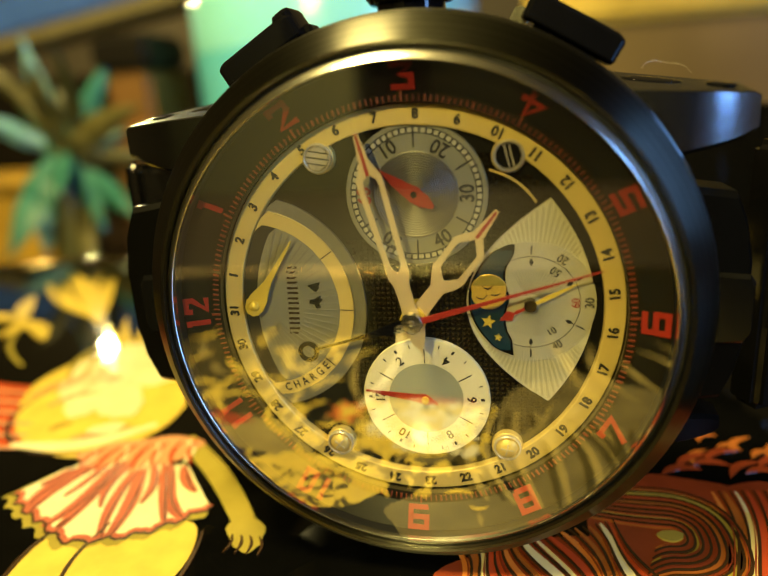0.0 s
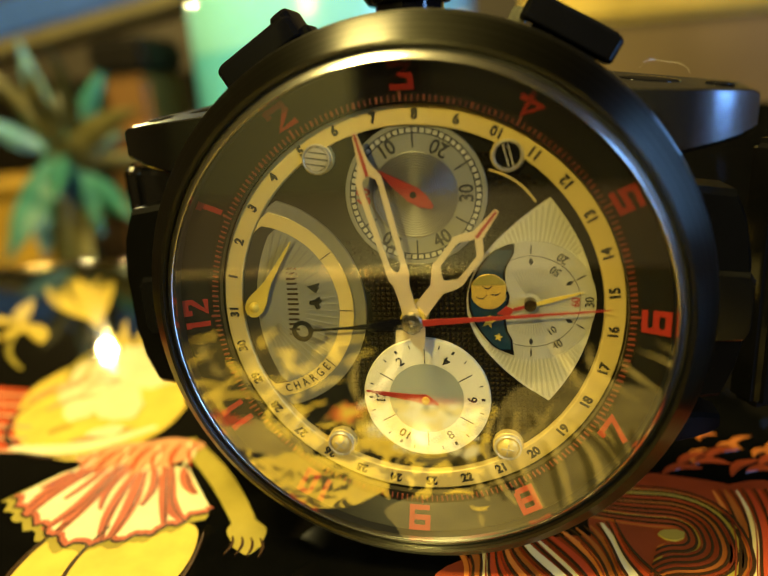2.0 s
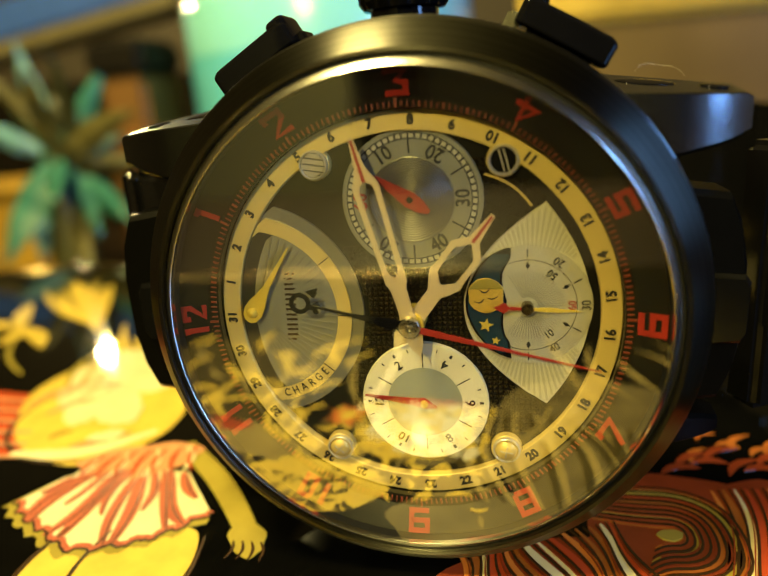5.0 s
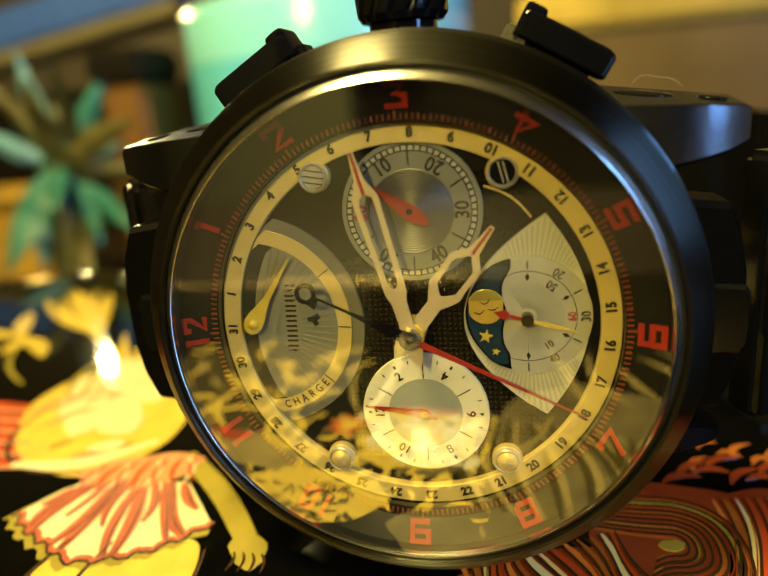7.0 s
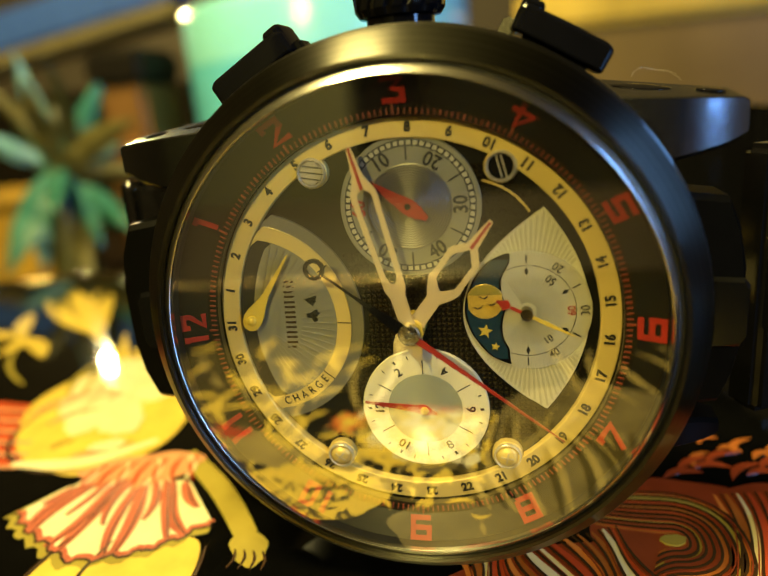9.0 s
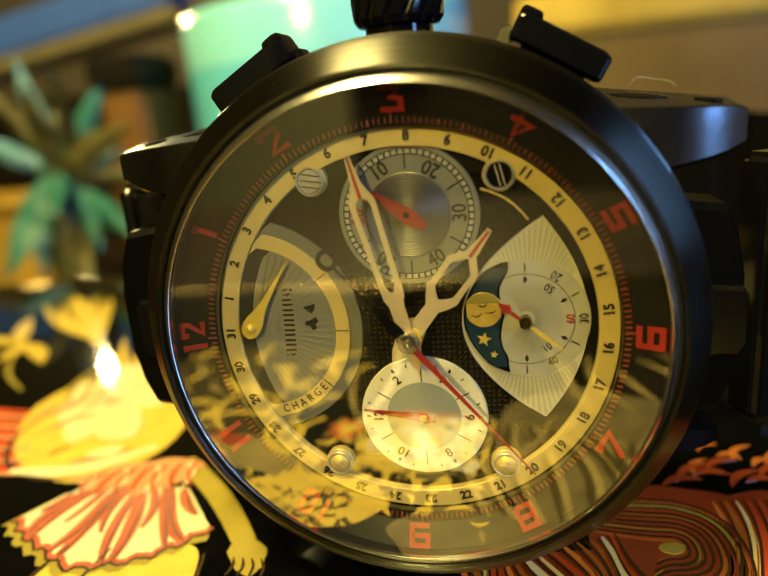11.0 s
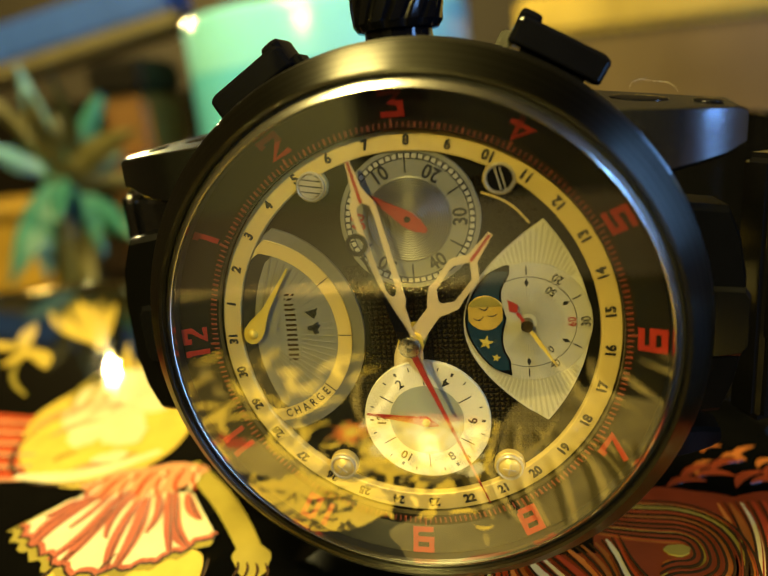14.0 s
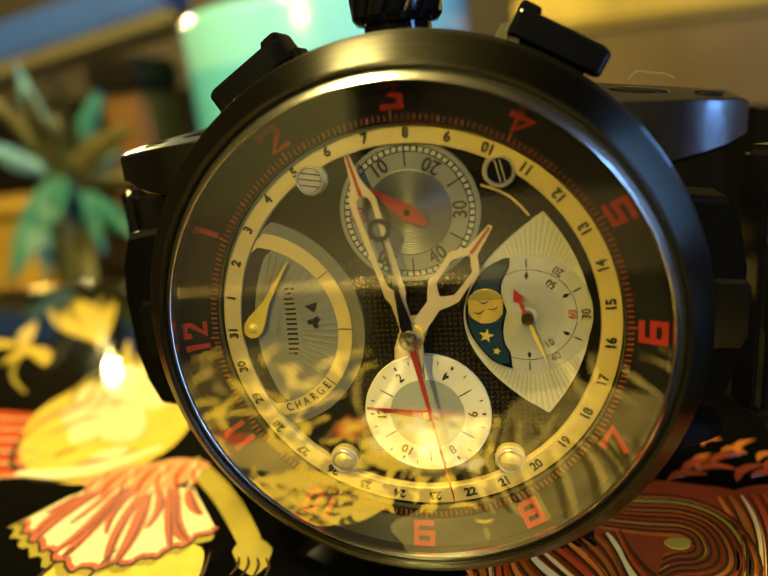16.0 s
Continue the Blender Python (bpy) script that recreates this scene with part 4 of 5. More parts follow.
def reserve_gauge():
    """The power gauge at the side: a fanned silver segment, a gold band and a gold pointer."""
    c = (-12.9, 0.3)

    def segment(r, w0, w1, most=14.15):
        """The disc of radius r about c, as far as the radius most of the dial."""
        pts = [p for p in arc(r, -40, 220, 80, c) if math.hypot(*p) < most]
        a, b = pts[0], pts[-1]
        a0, b0 = math.degrees(math.atan2(a[0], a[1])), math.degrees(math.atan2(b[0], b[1])) % 360
        edge = arc(most, b0, a0 % 360, 20)
        return slab(bmesh.new(), pts + edge[1:-1], w0, w1)

    plate = part("reserve_gauge", segment(9.0, -0.7, -0.42), SMOKE, watch, "smoky rimmed power gauge")
    part("gold_band", segment(8.0, -0.45, -0.24), GOLD, plate, "gold band of the gauge")
    # Black floor stands for the shade between the date ring and the segment.
    part("gauge_shade", segment(6.86, -0.3, -0.235), INK, plate, "black floor for the shade beside the gauge")
    part("silver_segment", segment(6.85, -0.3, -0.22, 13.0), SILVER, plate, "silver segment with fan grooves")
    bm = bmesh.new()
    for k in range(34):
        a = 2 + 176 * k / 33
        end = 6.7
        p = polar(end, a, c)
        if math.hypot(*p) > 12.9:
            continue
        bar(bm, 3.9 if 30 < a < 130 else 2.0, end, a, 0.14, -0.23, -0.16, c)
    tagged(part("fan_rib", bm, SMOKE, plate), kind="stuff")
    # the maker's name and emblem as plain bars
    for k in range(7):
        bm = bmesh.new()
        v = -1.75 + 0.86 * k
        lean = 0.045 * (v - 1.0)
        for low, high in ((-0.30, -0.12), (0.10, 0.28)):
            slab(bm, [(-10.32 + lean, v + low), (-9.42 + lean, v + low), (-9.42 + lean, v + high), (-10.32 + lean, v + high)], -0.23, -0.185)
        part("maker_bar", bm, P_BROWN, plate)
    bm = bmesh.new()
    slab(bm, [polar(0.62 if k % 3 else 0.35, 36 * k, (-7.95, 0.75)) for k in range(10)], -0.23, -0.1, 0.12)
    slab(bm, [(-8.6, 2.1), (-7.5, 2.4), (-7.6, 1.9), (-7.9, 1.5)], -0.23, -0.1, 0.1)
    part("emblem", bm, CASE, plate, "small dark emblem")
    for a in (55, 92, 130):
        bm = bmesh.new()
        bar(bm, 6.9, 7.98, a, 0.08, -0.25, -0.22, c)
        part("gauge_mark", bm, INK, plate)
    word = "CHARGE"
    for k, letter in enumerate(word):
        a = 166 - 6.4 * k
        u, v = polar(7.4, a, c)
        lettering(letter, 1.0, INK, plate, u, v, -0.22, a + 180, "gauge_letter", 0.8, bold=0.01)
    bm = bmesh.new()
    p0, p1 = (-13.0, 0.55), (-9.4, 5.85)
    d = (p1[0] - p0[0], p1[1] - p0[1])
    far = math.hypot(*d)
    d = (d[0] / far, d[1] / far)
    left, right = [], []
    for s, wd in ((-0.9, 0.25), (-0.6, 0.62), (0, 0.8), (0.8, 0.72), (1.6, 0.46), (2.6, 0.26), (far, 0.06)):
        left.append((p0[0] + d[0] * s - d[1] * wd, p0[1] + d[1] * s + d[0] * wd))
        right.append((p0[0] + d[0] * s + d[1] * wd, p0[1] + d[1] * s - d[0] * wd))
    strip(bm, left, right, 0.2, 0.42)
    pointer = part("gauge_pointer", bm, BRIGHT_GOLD, watch, "tapered bright gold pointer")
    part("pivot_cap", lathe([(0.0001, 0.75), (0.3, 0.7), (0.42, 0.55), (0.45, 0.3), (0.45, -0.3)], 24, False, p0), BRIGHT_GOLD, pointer, smooth=True)


def moon_register():
    """The fan-shaped silver plate with its moon window and small dial."""
    def near_side(v):
        return 4.1 + 0.096 * (v - 0.6) ** 2

    def far_side(v):
        return 13.45 - 0.050 * (v - 0.6) ** 2

    rise = [-7.35 + 15.95 * k / 40 for k in range(41)]
    outline = [(far_side(v), v) for v in rise] + [(near_side(v), v) for v in rise[::-1]]
    bm = bmesh.new()
    # Black plate set lower than the fan: its edge and its cast shadow.
    slab(bm, [(u + 0.03, v - 0.30) for u, v in outline], -0.7, -0.42)
    rim = part("moon_plate", bm, BLACK, watch, "silver fan plate with black edge and painted shadow")
    bm = bmesh.new()
    slab(bm, outline, -0.55, -0.3, 0.05)
    part("silver_fan", bm, FAN, rim, "silver fan with pleated rays")
    bm = bmesh.new()
    edge = [(near_side(v) - 0.02, v) for v in rise[2:-2]]
    strip(bm, edge, [(u + 0.13, v) for u, v in edge], -0.5, -0.22)
    part("fan_edge", bm, SCREW, rim, "bright polished edge of the fan")
    bm = bmesh.new()

    def on_fan(q):
        return -7.2 < q[1] < 8.4 and near_side(q[1]) + 0.25 < q[0] < far_side(q[1]) - 0.15

    for k in range(44):
        a = -74 + 148 * k / 43
        for sign in (0, 180):
            reach = 8.4
            while reach > 5.0 and not on_fan(polar(reach, a + sign, (9.1, 0.75))):
                reach -= 0.1
            if reach > 5.05:
                bar(bm, 4.7, reach, a + sign, 0.17, -0.32, -0.22, (9.1, 0.75))
    tagged(part("ray", bm, RIB, rim), kind="stuff")
    c = (8.9, 0.75)
    disc = circle(4.72, c, 90)
    bm = bmesh.new()
    slab(bm, disc, -0.5, -0.22, 0.05)
    small = part("small_dial", bm, PALE_SILVER, rim, "pale small dial with fine rays")
    bm = bmesh.new()
    for k in range(72):
        a = k * 5
        if 215 < a < 330:
            continue
        bar(bm, 0.7, 2.7, a, 0.05, -0.23, -0.205, c)
    tagged(part("fine_ray", bm, SILVER, small), kind="stuff")
    part("dial_line", lathe([(3.55, -0.23), (3.55, -0.208), (3.6, -0.208), (3.6, -0.23)], 72, True, c), INK, small)
    # crescent window with a night sky
    span = [-3.5 + 8.78 * k / 40 for k in range(41)]

    def lobes(v):
        """The inner edge: two humps that meet in a cusp, flaring to the tips."""
        return 7.30 - 0.34 * abs(math.sin(math.pi * (v - 1.15) / 3.4)) + 1.5 * max(0.0, abs(v - 0.9) / 4.4 - 0.55) ** 1.2

    def hollow(v):
        return min(4.25 + 0.13 * (v - 0.95) ** 2 + 1.1 * max(0.0, abs(v - 0.9) - 3.6) ** 2, lobes(v) - 0.02)

    crescent = [(hollow(v), v) for v in span]
    inner_edge = [(lobes(v), v) for v in span[::-1]]
    bm = bmesh.new()
    strip(bm, [(u - 0.03, v) for u, v in crescent], [(u + 0.06, v) for u, v in inner_edge[::-1]], -0.4, -0.16)
    window = part("moon_window", bm, BLACK, rim, "black framed crescent window")
    bm = bmesh.new()
    strip(bm, [(min(u + 0.14, lobes(v) - 0.12), v) for u, v in crescent[2:-2]], [(lobes(v) - 0.10, v) for u, v in crescent[2:-2]], -0.3, -0.13)
    part("night_sky", bm, NIGHT, window, "night blue enamel")
    bm = bmesh.new()
    slab(bm, [p for p in circle(1.42, (5.78, 1.62), 48) if p[0] < 7.1 and p[0] > 4.45], -0.2, -0.08, 0.08)
    moon = part("moon_disc", bm, MOON, window, "golden moon disc")
    bm = bmesh.new()
    slab(bm, [p for p in circle(1.36, (5.78, 1.62), 48) if p[0] < 7.05 and p[0] > 4.5 and p[1] > 1.62 - 0.25 * (p[0] - 5.78)], -0.09, -0.07)
    part("moon_dusk", bm, P_OLIVE, moon, "brown upper half of the moon")
    bm = bmesh.new()
    for u, v, bow in ((5.25, 1.25, 0.25), (5.7, 2.1, 0.3), (6.3, 1.45, 0.15)):
        pts = bend(u - 0.4, v, u + 0.4, v + 0.15, -bow, 8)
        o = ribbon(pts, 0.10, 0.6)
        slab(bm, o, -0.09, -0.045)
    part("moon_line", bm, INK, moon)
    for u, v, r in ((5.72, -0.75, 0.58), (6.45, -2.02, 0.34)):
        bm = bmesh.new()
        slab(bm, [polar(r if k % 2 == 0 else r * 0.42, 36 * k + 12, (u, v)) for k in range(10)], -0.2, -0.05)
        part("star", bm, BRIGHT_GOLD, window, "gold star")
    for text, r, a, size, mat in (("20", 4.05, 34, 0.9, INK), ("50", 3.0, 36, 0.85, INK), ("30", 4.25, 90, 0.95, INK), ("60", 3.25, 90, 0.85, RED), ("10", 2.75, 146, 0.8, INK), ("40", 3.9, 150, 0.85, INK)):
        u, v = polar(r, a, c)
        lettering(text, size, mat, small, u, v, -0.2, dial_turn(a), "small_numeral", 0.9, bold=0.01)
    for a in (0, 62, 118, 180):
        bm = bmesh.new()
        bar(bm, 3.75, 4.4, a, 0.11, -0.23, -0.2, c)
        u, v = polar(3.15, a, c)
        slab(bm, [polar(0.33 if k % 2 == 0 else 0.17, a + 90 * k, (u, v)) for k in range(4)], -0.23, -0.2)
        part("small_mark", bm, INK, small)


def day_register():
    c = (0.6, -7.5)
    bm = bmesh.new()
    slab(bm, circle(5.18, c, 72), -0.7, -0.28, 0.06)
    plate = part("lower_register", bm, CREAM, watch, "cream lower register paled for reflected glow")
    bm = bmesh.new()
    slab(bm, circle(3.05, c, 56), -0.3, -0.24)
    part("centre_disc", bm, SAGE, plate, "grey green centre disc")
    for k in range(24):
        a = 270 + 15 * k
        bm = bmesh.new()
        if a % 60 == 0:
            bar(bm, 3.1, 4.3, a, 0.09, -0.3, -0.25, c)
        else:
            bar(bm, 4.45, 4.75, a, 0.09 if k % 2 else 0.2, -0.3, -0.25, c)
        part("hour_tick", bm, INK, plate)
    for text, a in (("2", 328), ("4", 28), ("6", 90), ("8", 150), ("10", 210), ("12", 270)):
        u, v = polar(3.75, a, c)
        lettering(text, 1.05, INK, plate, u, v, -0.25, dial_turn(a), "register_numeral", 1.0, bold=0.02)
    bm = bmesh.new()
    strip(bm, [(-4.3, -6.75), (-0.2, -7.05), (0.6, -7.0), (1.6, -7.75)], [(-4.3, -6.9), (-0.2, -7.7), (0.6, -7.95), (1.6, -7.9)], -0.05, 0.05)
    part("register_hand", bm, RED, plate, "red register hand")
    part("register_pivot", lathe([(0.0001, 0.3), (0.3, 0.25), (0.35, -0.28)], 20, False, c), BRIGHT_GOLD, plate)


def lint():
    """A stray fibre curled over the lug."""
    thing = empty("lint_fibre", "pale stray fibre lying on the watch lug", "fibre")
    bm = bmesh.new()
    rows = []
    for j in range(25):
        q = j / 24
        c = Vector((16.6 + 3.4 * q, 4.6 + 0.8 * math.sin(3 * q), ZC + 17.0 + 0.75 * math.sin(math.pi * q) ** 0.7 + 0.12 * math.sin(9 * q) - 0.6 * q))
        rows.append([bm.verts.new(c + Vector((0, 0.011 * math.cos(b), 0.011 * math.sin(b)))) for b in (0, 2.1, 4.2)])
    for one, two in zip(rows, rows[1:]):
        for j in range(3):
            bm.faces.new((one[j], one[(j + 1) % 3], two[(j + 1) % 3], two[j]))
    part("strand", bm, SCREW, thing)


def turned_part(name, bm, material, label, pivot, w):
    """A hand drawn about its own pivot, pointing up."""
    return part(name, bm, material, watch, label, (pivot[0], -w, pivot[1]))


def hands_and_hub():
    # minute hand: solid foot, two rails, red-lined tip
    def skeleton_hand(name, outer, inner, tail, label, w, red):
        """A pierced hand from half widths at radii: its outline, its opening, and its tail."""
        bm = bmesh.new()
        radii = sorted({r for r, _ in outer} | {r for r, _ in inner})
        ro, wo = [r for r, _ in outer], [h for _, h in outer]
        ri, wi = [r for r, _ in inner], [h for _, h in inner]
        foot, tip = [r for r in radii if r <= ri[0]], [r for r in radii if r >= ri[-1]]
        pierced = [r for r in radii if ri[0] <= r <= ri[-1]]
        for rows in (foot, tip):
            strip(bm, [(-np.interp(r, ro, wo), r) for r in rows], [(np.interp(r, ro, wo), r) for r in rows], -0.14, 0.0)
        for side in (-1, 1):
            strip(bm, [(side * np.interp(r, ro, wo), r) for r in pierced], [(side * np.interp(r, ri, wi), r) for r in pierced], -0.14, 0.0)
        strip(bm, [(-h, r) for r, h in tail], [(h, r) for r, h in tail], -0.14, 0.0)
        hand = turned_part(name, bm, HAND, label, HUB, w)
        bm = bmesh.new()
        strip(bm, [(-0.13, red), (-0.10, ro[-1] - 0.1)], [(0.13, red), (0.10, ro[-1] - 0.1)], -0.02, 0.02)
        part("red_inlay", bm, RED, hand, "red lume line")
        return hand

    minute = skeleton_hand(
        "minute_hand",
        [(0.0, 0.72), (1.2, 0.54), (3.0, 0.58), (3.55, 0.82), (5.0, 0.84), (10.9, 1.0), (11.25, 0.92), (11.7, 0.66), (12.4, 0.38), (14.5, 0.16)],
        [(3.95, 0.02), (4.15, 0.26), (4.6, 0.42), (5.1, 0.42), (10.5, 0.58), (11.0, 0.50), (11.35, 0.02)],
        [(-3.1, 0.04), (-2.4, 0.06), (-1.9, 0.42), (-0.8, 0.74), (0.0, 0.72)],
        "champagne skeleton minute hand", 1.9, 11.3)
    hour = skeleton_hand(
        "hour_hand",
        [(0.0, 0.8), (1.2, 0.60), (3.05, 0.56), (3.65, 0.98), (4.4, 1.36), (5.3, 1.28), (7.0, 1.32), (7.35, 1.12), (8.1, 0.44), (10.35, 0.17)],
        [(3.9, 0.02), (4.05, 0.25), (4.6, 0.80), (5.3, 0.84), (6.8, 0.86), (7.75, 0.02)],
        [(-2.4, 0.04), (-1.6, 0.55), (-0.8, 0.8), (0.0, 0.8)],
        "champagne skeleton hour hand", 1.4, 7.9)
    minute.rotation_euler = (0, radians(-13.8), 0)
    hour.rotation_euler = (0, radians(37.8), 0)
    bm = bmesh.new()
    strip(bm, [(-0.26, 0.4), (-0.21, 2.5), (-0.12, 7), (-0.06, 12.5), (-0.03, 14.2)], [(0.26, 0.4), (0.21, 2.5), (0.12, 7), (0.06, 12.5), (0.03, 14.2)], -0.08, 0.04)
    second = turned_part("second_hand", bm, RED, "thin red sweep second hand", HUB, 2.3)
    bm = bmesh.new()
    strip(bm, [(-0.42, -0.4), (-0.46, -1.4), (-0.24, -3.2), (-0.10, -5), (-0.08, -7.9)], [(0.42, -0.4), (0.46, -1.4), (0.24, -3.2), (0.10, -5), (0.08, -7.9)], -0.08, 0.04)
    tail = part("counterweight", bm, BLACK, second, "black ring counterweight")
    part("ring", lathe([(0.50, -0.1), (0.50, 0.06), (0.84, 0.06), (0.84, -0.1)], 40, True, (0, -8.65)), BLACK, tail)
    part("hand_pipe", lathe([(0.0001, 0.10), (0.13, 0.10), (0.15, 0.30), (0.27, 0.32), (0.31, 0.20), (0.72, 0.19), (0.82, 0.12), (0.86, -0.02), (0.86, -0.3)], 48, False), POLISH, second, "polished hub cap")
    part("hub_pipe", lathe([(0.0001, 1.85), (1.0, 1.85), (1.0, -0.7)], 40, False, HUB), BRIGHT_GOLD, watch, "golden hub pipe")
    # small register hands
    bm = bmesh.new()
    strip(bm, [(-0.10, 0.3), (-0.14, 1.2), (-0.05, 1.3), (-0.42, 1.7), (-0.02, 2.5)], [(0.10, 0.3), (0.14, 1.2), (0.05, 1.3), (0.42, 1.7), (0.02, 2.5)], -0.05, 0.04)
    small = turned_part("small_seconds_hand", bm, RED, "small hand with red arrow end", (8.85, 0.75), 0.55)
    bm = bmesh.new()
    strip(bm, [(-0.10, -0.2), (-0.17, -1.5), (-0.10, -2.8), (-0.02, -3.9)], [(0.10, -0.2), (0.17, -1.5), (0.10, -2.8), (0.02, -3.9)], -0.05, 0.04)
    part("gold_end", bm, BRIGHT_GOLD, small, "bright gold long end")
    part("small_cap", lathe([(0.0001, 0.08), (0.12, 0.08), (0.14, 0.28), (0.26, 0.28), (0.3, 0.14), (0.46, 0.12), (0.48, -0.6)], 32, False), RIMGOLD, small)
    bm = bmesh.new()
    strip(bm, [(-0.15, -1.7), (-0.5, -0.9), (-0.62, 0), (-0.45, 1.0), (-0.05, 3.7)], [(0.15, -1.7), (0.5, -0.9), (0.62, 0), (0.45, 1.0), (0.05, 3.7)], -0.05, 0.05)
    upper = turned_part("upper_register_hand", bm, RED, "broad red register hand", (0.5, 9.25), 0.45)
    part("small_cap", lathe([(0.0001, 0.14), (0.13, 0.14), (0.16, 0.06), (0.24, 0.08), (0.27, -0.5)], 24, False), BLACK, upper)
    upper.rotation_euler = (0, radians(-55), 0)
    return second, small


watch_case()
pusher(30.5)
pusher(-30.5)
crown()
lint()
bracelet()
dial()
seconds_register()
reserve_gauge()
moon_register()
day_register()
SECOND, SMALL = hands_and_hub()
glass = bmesh.new()
prof = [(0.0001, 3.18), (6, 3.18), (12, 3.175), (17, 3.165), (18.54, 3.16)]
pane = part("crystal", lathe(prof, 128, False), CRYSTAL, watch, "clear domed sapphire crystal", smooth=True)
pane.visible_shadow = False

# ---- background things ----


def canister():
    thing = empty("mint_canister", "glossy mint green plastic canister standing on the table", "canister")
    thing.location = (-0.0710, 0.245, -0.030)

    def turned(profile, name, material, label=""):
        bm = bmesh.new()
        rows = [[bm.verts.new((r * math.cos(2 * math.pi * k / 96), r * math.sin(2 * math.pi * k / 96), z)) for r, z in profile] for k in range(96)]
        for k in range(96):
            for j in range(len(profile) - 1):
                bm.faces.new((rows[k][j], rows[(k + 1) % 96][j], rows[(k + 1) % 96][j + 1], rows[k][j + 1]))
        return part(name, bm, material, thing, label, smooth=True)

    turned([(0.01, 0), (58.5, 0), (60, 2), (60, 86.4)], "body", MINT)
    turned([(60, 86.5), (60, 104), (59.3, 106.5), (57, 108), (0.01, 108.5)], "lid", MINT_PALE, "paler rounded lid")


canister()


def boxed(name, lo, hi, material, label, category, top, top_material, top_name, top_label, turn=0.0):
    """A rounded body with a separate top piece."""
    thing = empty(name, label, category)
    c = [(a + b) / 2 for a, b in zip(lo, hi)]
    thing.matrix_world = Matrix.Translation(Vector((c[0], c[1], lo[2])) * MM) @ Matrix.Rotation(radians(turn), 4, "Z")
    for n, z0, z1, grow, mat, lab in (("body", 0, hi[2] - lo[2] - top, 0, material, ""), (top_name, hi[2] - lo[2] - top + 0.3, hi[2] - lo[2], 1.5, top_material, top_label)):
        bm = bmesh.new()
        box(bm, (lo[0] - c[0] - grow, lo[1] - c[1] - grow, z0), (hi[0] - c[0] + grow, hi[1] - c[1] + grow, z1))
        bmesh.ops.bevel(bm, geom=bm.edges[:], offset=2.5, segments=3, affect="EDGES")
        part(n, bm, mat, thing, lab)
    return thing


boxed("amber_box", (-163, 205, -30), (-141, 240, 66), ORANGE, "narrow amber cardboard box on the table", "box", 14, DARKWOOD, "lid", "dark wooden lid", 3)
boxed("ochre_box", (-242, 205, -30), (-206, 235, 12), MUSTARD, "low ochre cardboard box on the table", "box", 8, MUSTARD, "lid", "ochre lid", 8)


def blue_box():
    """A dark box whose slate blue lid slopes up to one side over a beige edge."""
    thing = empty("blue_box", "dark box with a sloping slate blue lid on the table", "box")
    thing.location = (-0.30, 0.33, -0.030)
    slant = Matrix.Translation((0, 0, 112)) @ Matrix.Rotation(radians(-8.5), 4, "Y")
    for name, lo, hi, m, material, label in (("body", (-118, 4, 0), (118, 32, 88), Matrix(), DARKWOOD, ""), ("edge", (-128, -1, -6), (118, 36, 3), slant, BEIGE, "beige card edge"), ("lid", (-124, 0, 3.2), (114, 34, 25), slant, BLUE, "slate blue lid")):
        bm = bmesh.new()
        box(bm, lo, hi, m)
        bmesh.ops.bevel(bm, geom=bm.edges[:], offset=2.0, segments=2, affect="EDGES")
        part(name, bm, material, thing, label)


blue_box()
boxed("wooden_case", (10, 240, -30), (300, 340, 74), WALNUT, "brown wooden case with a brass lid on the table", "case", 16, BRASS, "lid", "bright brass lid")


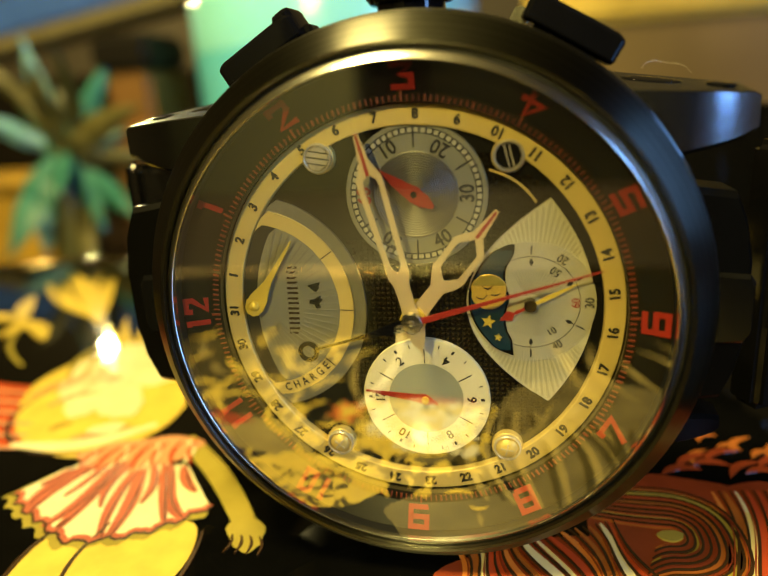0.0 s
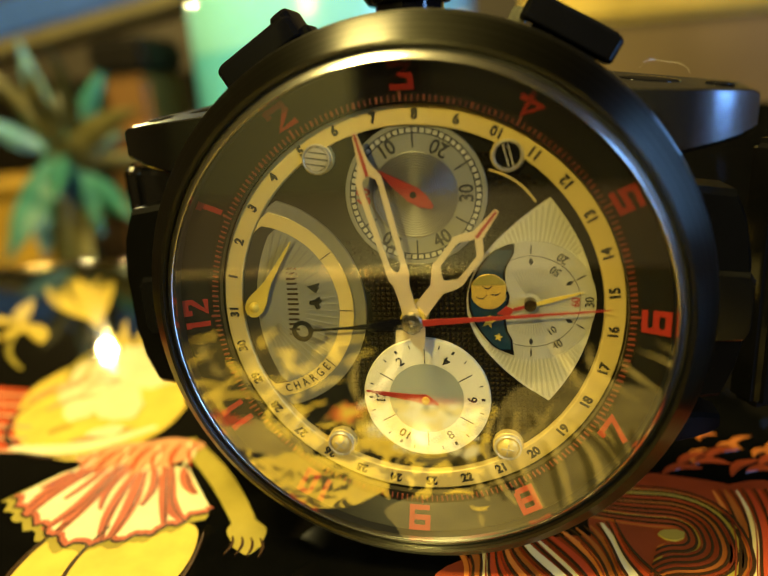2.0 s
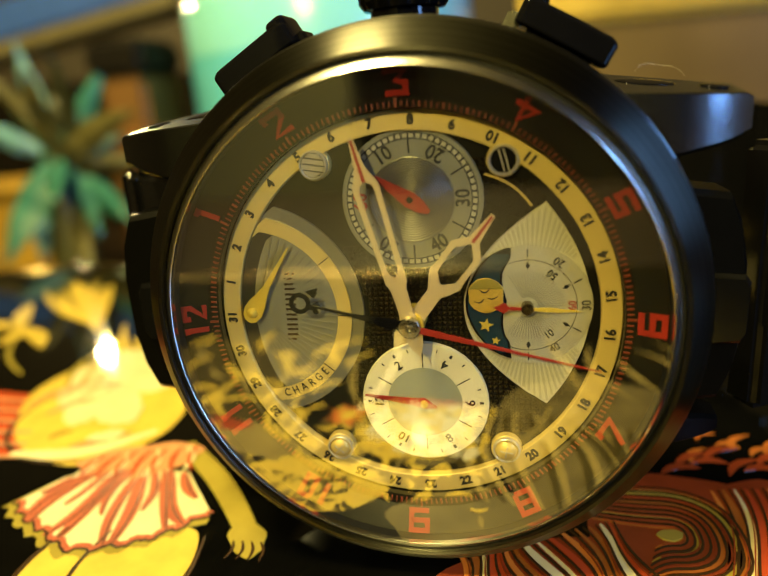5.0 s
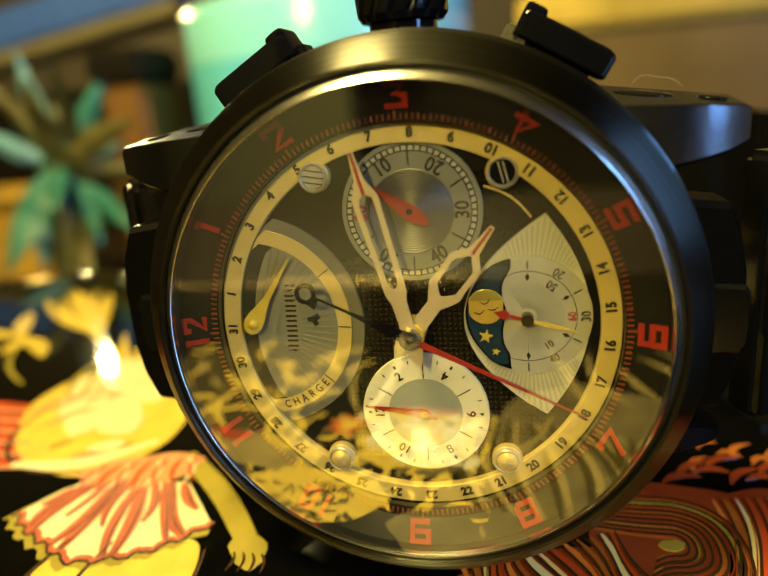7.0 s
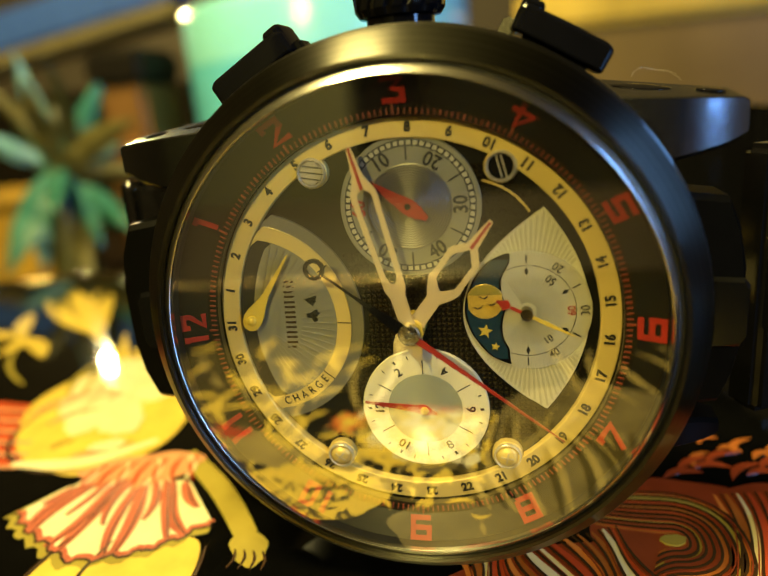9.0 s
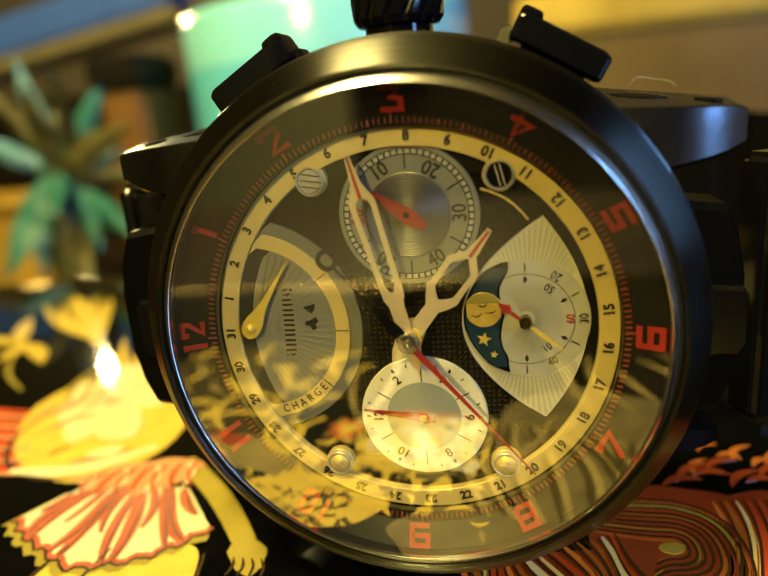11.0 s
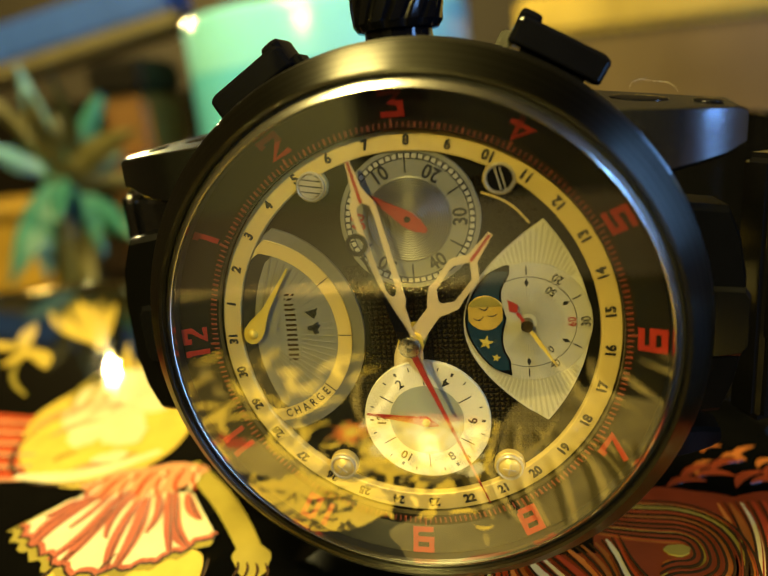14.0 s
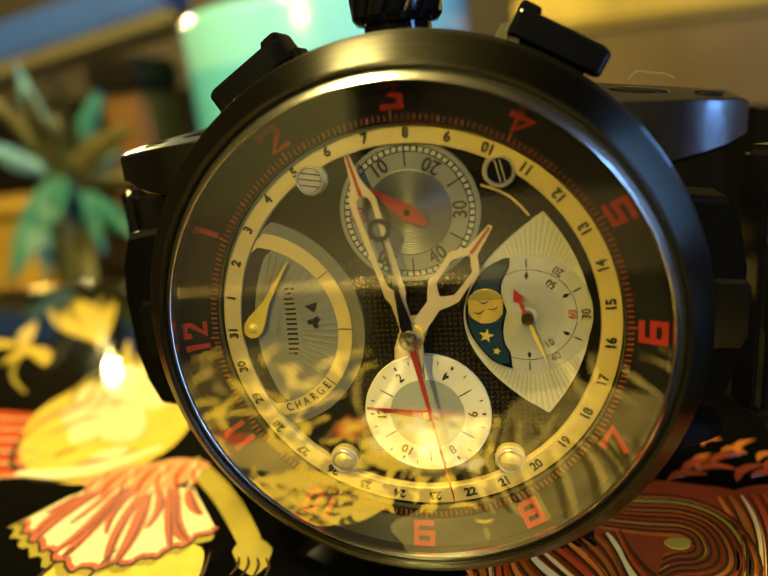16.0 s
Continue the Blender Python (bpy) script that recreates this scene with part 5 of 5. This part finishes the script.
def ribbon_plant():
    thing = empty("leafy_ornament", "sea green and pale cyan pointed leaf ornament on the table", "ornament")
    thing.location = (-0.175, 0.19, -0.030)
    rng = random.Random(11)
    # where each leaf springs from, its heading from upright, length, width and kind
    fan = (
        (0, 0, -9, 46, 8, 1), (0, 0, -77, 25, 8, 0), (3, 2, -145, 44, 11, 0), (0, 0, 80, 26, 7, 0), (-2, -2, -178, 33, 13, 0),
        (0, 1, 14, 34, 10, 3), (-2, 1, 41, 41, 8, 0), (2, -2, 140, 33, 9, 0), (0, 0, 62, 47, 9, 3), (0, 2, -9, 27, 7, 2),
        (3, -14, 152, 34, 8, 3), (-17, -13, 172, 30, 9, 1), (-1, 4, -40, 35, 8, 0), (1, 1, 150, 18, 10, 0), (6, -2, 84, 34, 6, 3),
        (-6, 3, -62, 32, 7, 1), (8, 6, 28, 36, 7, 2), (-9, -8, -120, 34, 9, 3), (10, -8, 118, 30, 8, 0), (-3, 8, -24, 40, 6, 3),
    )
    for k, (x0, z0, heading, length, width, kind) in enumerate(fan):
        bm = bmesh.new()
        rows = []
        for j in range(9):
            s = j / 8
            lean = radians(heading + 14 * s * math.sin(k * 1.9))
            x, z = x0 + length * s * math.sin(lean), 51.3 + z0 + length * s * math.cos(lean)
            y = rng.uniform(-1, 1) + 20 * math.sin(k * 2.3) * s
            w = width * math.sin(math.pi * (0.14 + 0.84 * s)) * 0.62
            rows.append((bm.verts.new((x - w * math.cos(lean), y, z + w * math.sin(lean))), bm.verts.new((x, y - 1.5, z)), bm.verts.new((x + w * math.cos(lean), y, z - w * math.sin(lean)))))
        for p, q in zip(rows, rows[1:]):
            bm.faces.new((p[0], p[1], q[1], q[0]))
            bm.faces.new((p[1], p[2], q[2], q[1]))
        part("leaf", bm, (LEAF, LEAF_PALE, LEAF_DARK, LEAF_OLIVE)[kind], thing, ("sea green leaf", "pale cyan leaf", "dark green leaf", "olive leaf")[kind])
    bm = bmesh.new()
    bmesh.ops.create_cone(bm, cap_ends=True, segments=20, radius1=10, radius2=3, depth=52, matrix=Matrix.Translation((0, 0, 26)))
    part("stand", bm, LEAF_DARK, thing)


ribbon_plant()

# ---- what moves ----


def motions():
    times = [0.5 * k for k in range(33)]
    at = Vector((HUB[0], -2.3, HUB[1])) * MM
    walk(SECOND, [(t, Matrix.Translation(at) @ Matrix.Rotation(radians(73.6 + 6.02 * t), 4, "Y")) for t in times])
    at = Vector((8.85, -0.55, 0.75)) * MM
    walk(SMALL, [(t, Matrix.Translation(at) @ Matrix.Rotation(radians(243.0 + 6.0 * t), 4, "Y")) for t in times])


motions()
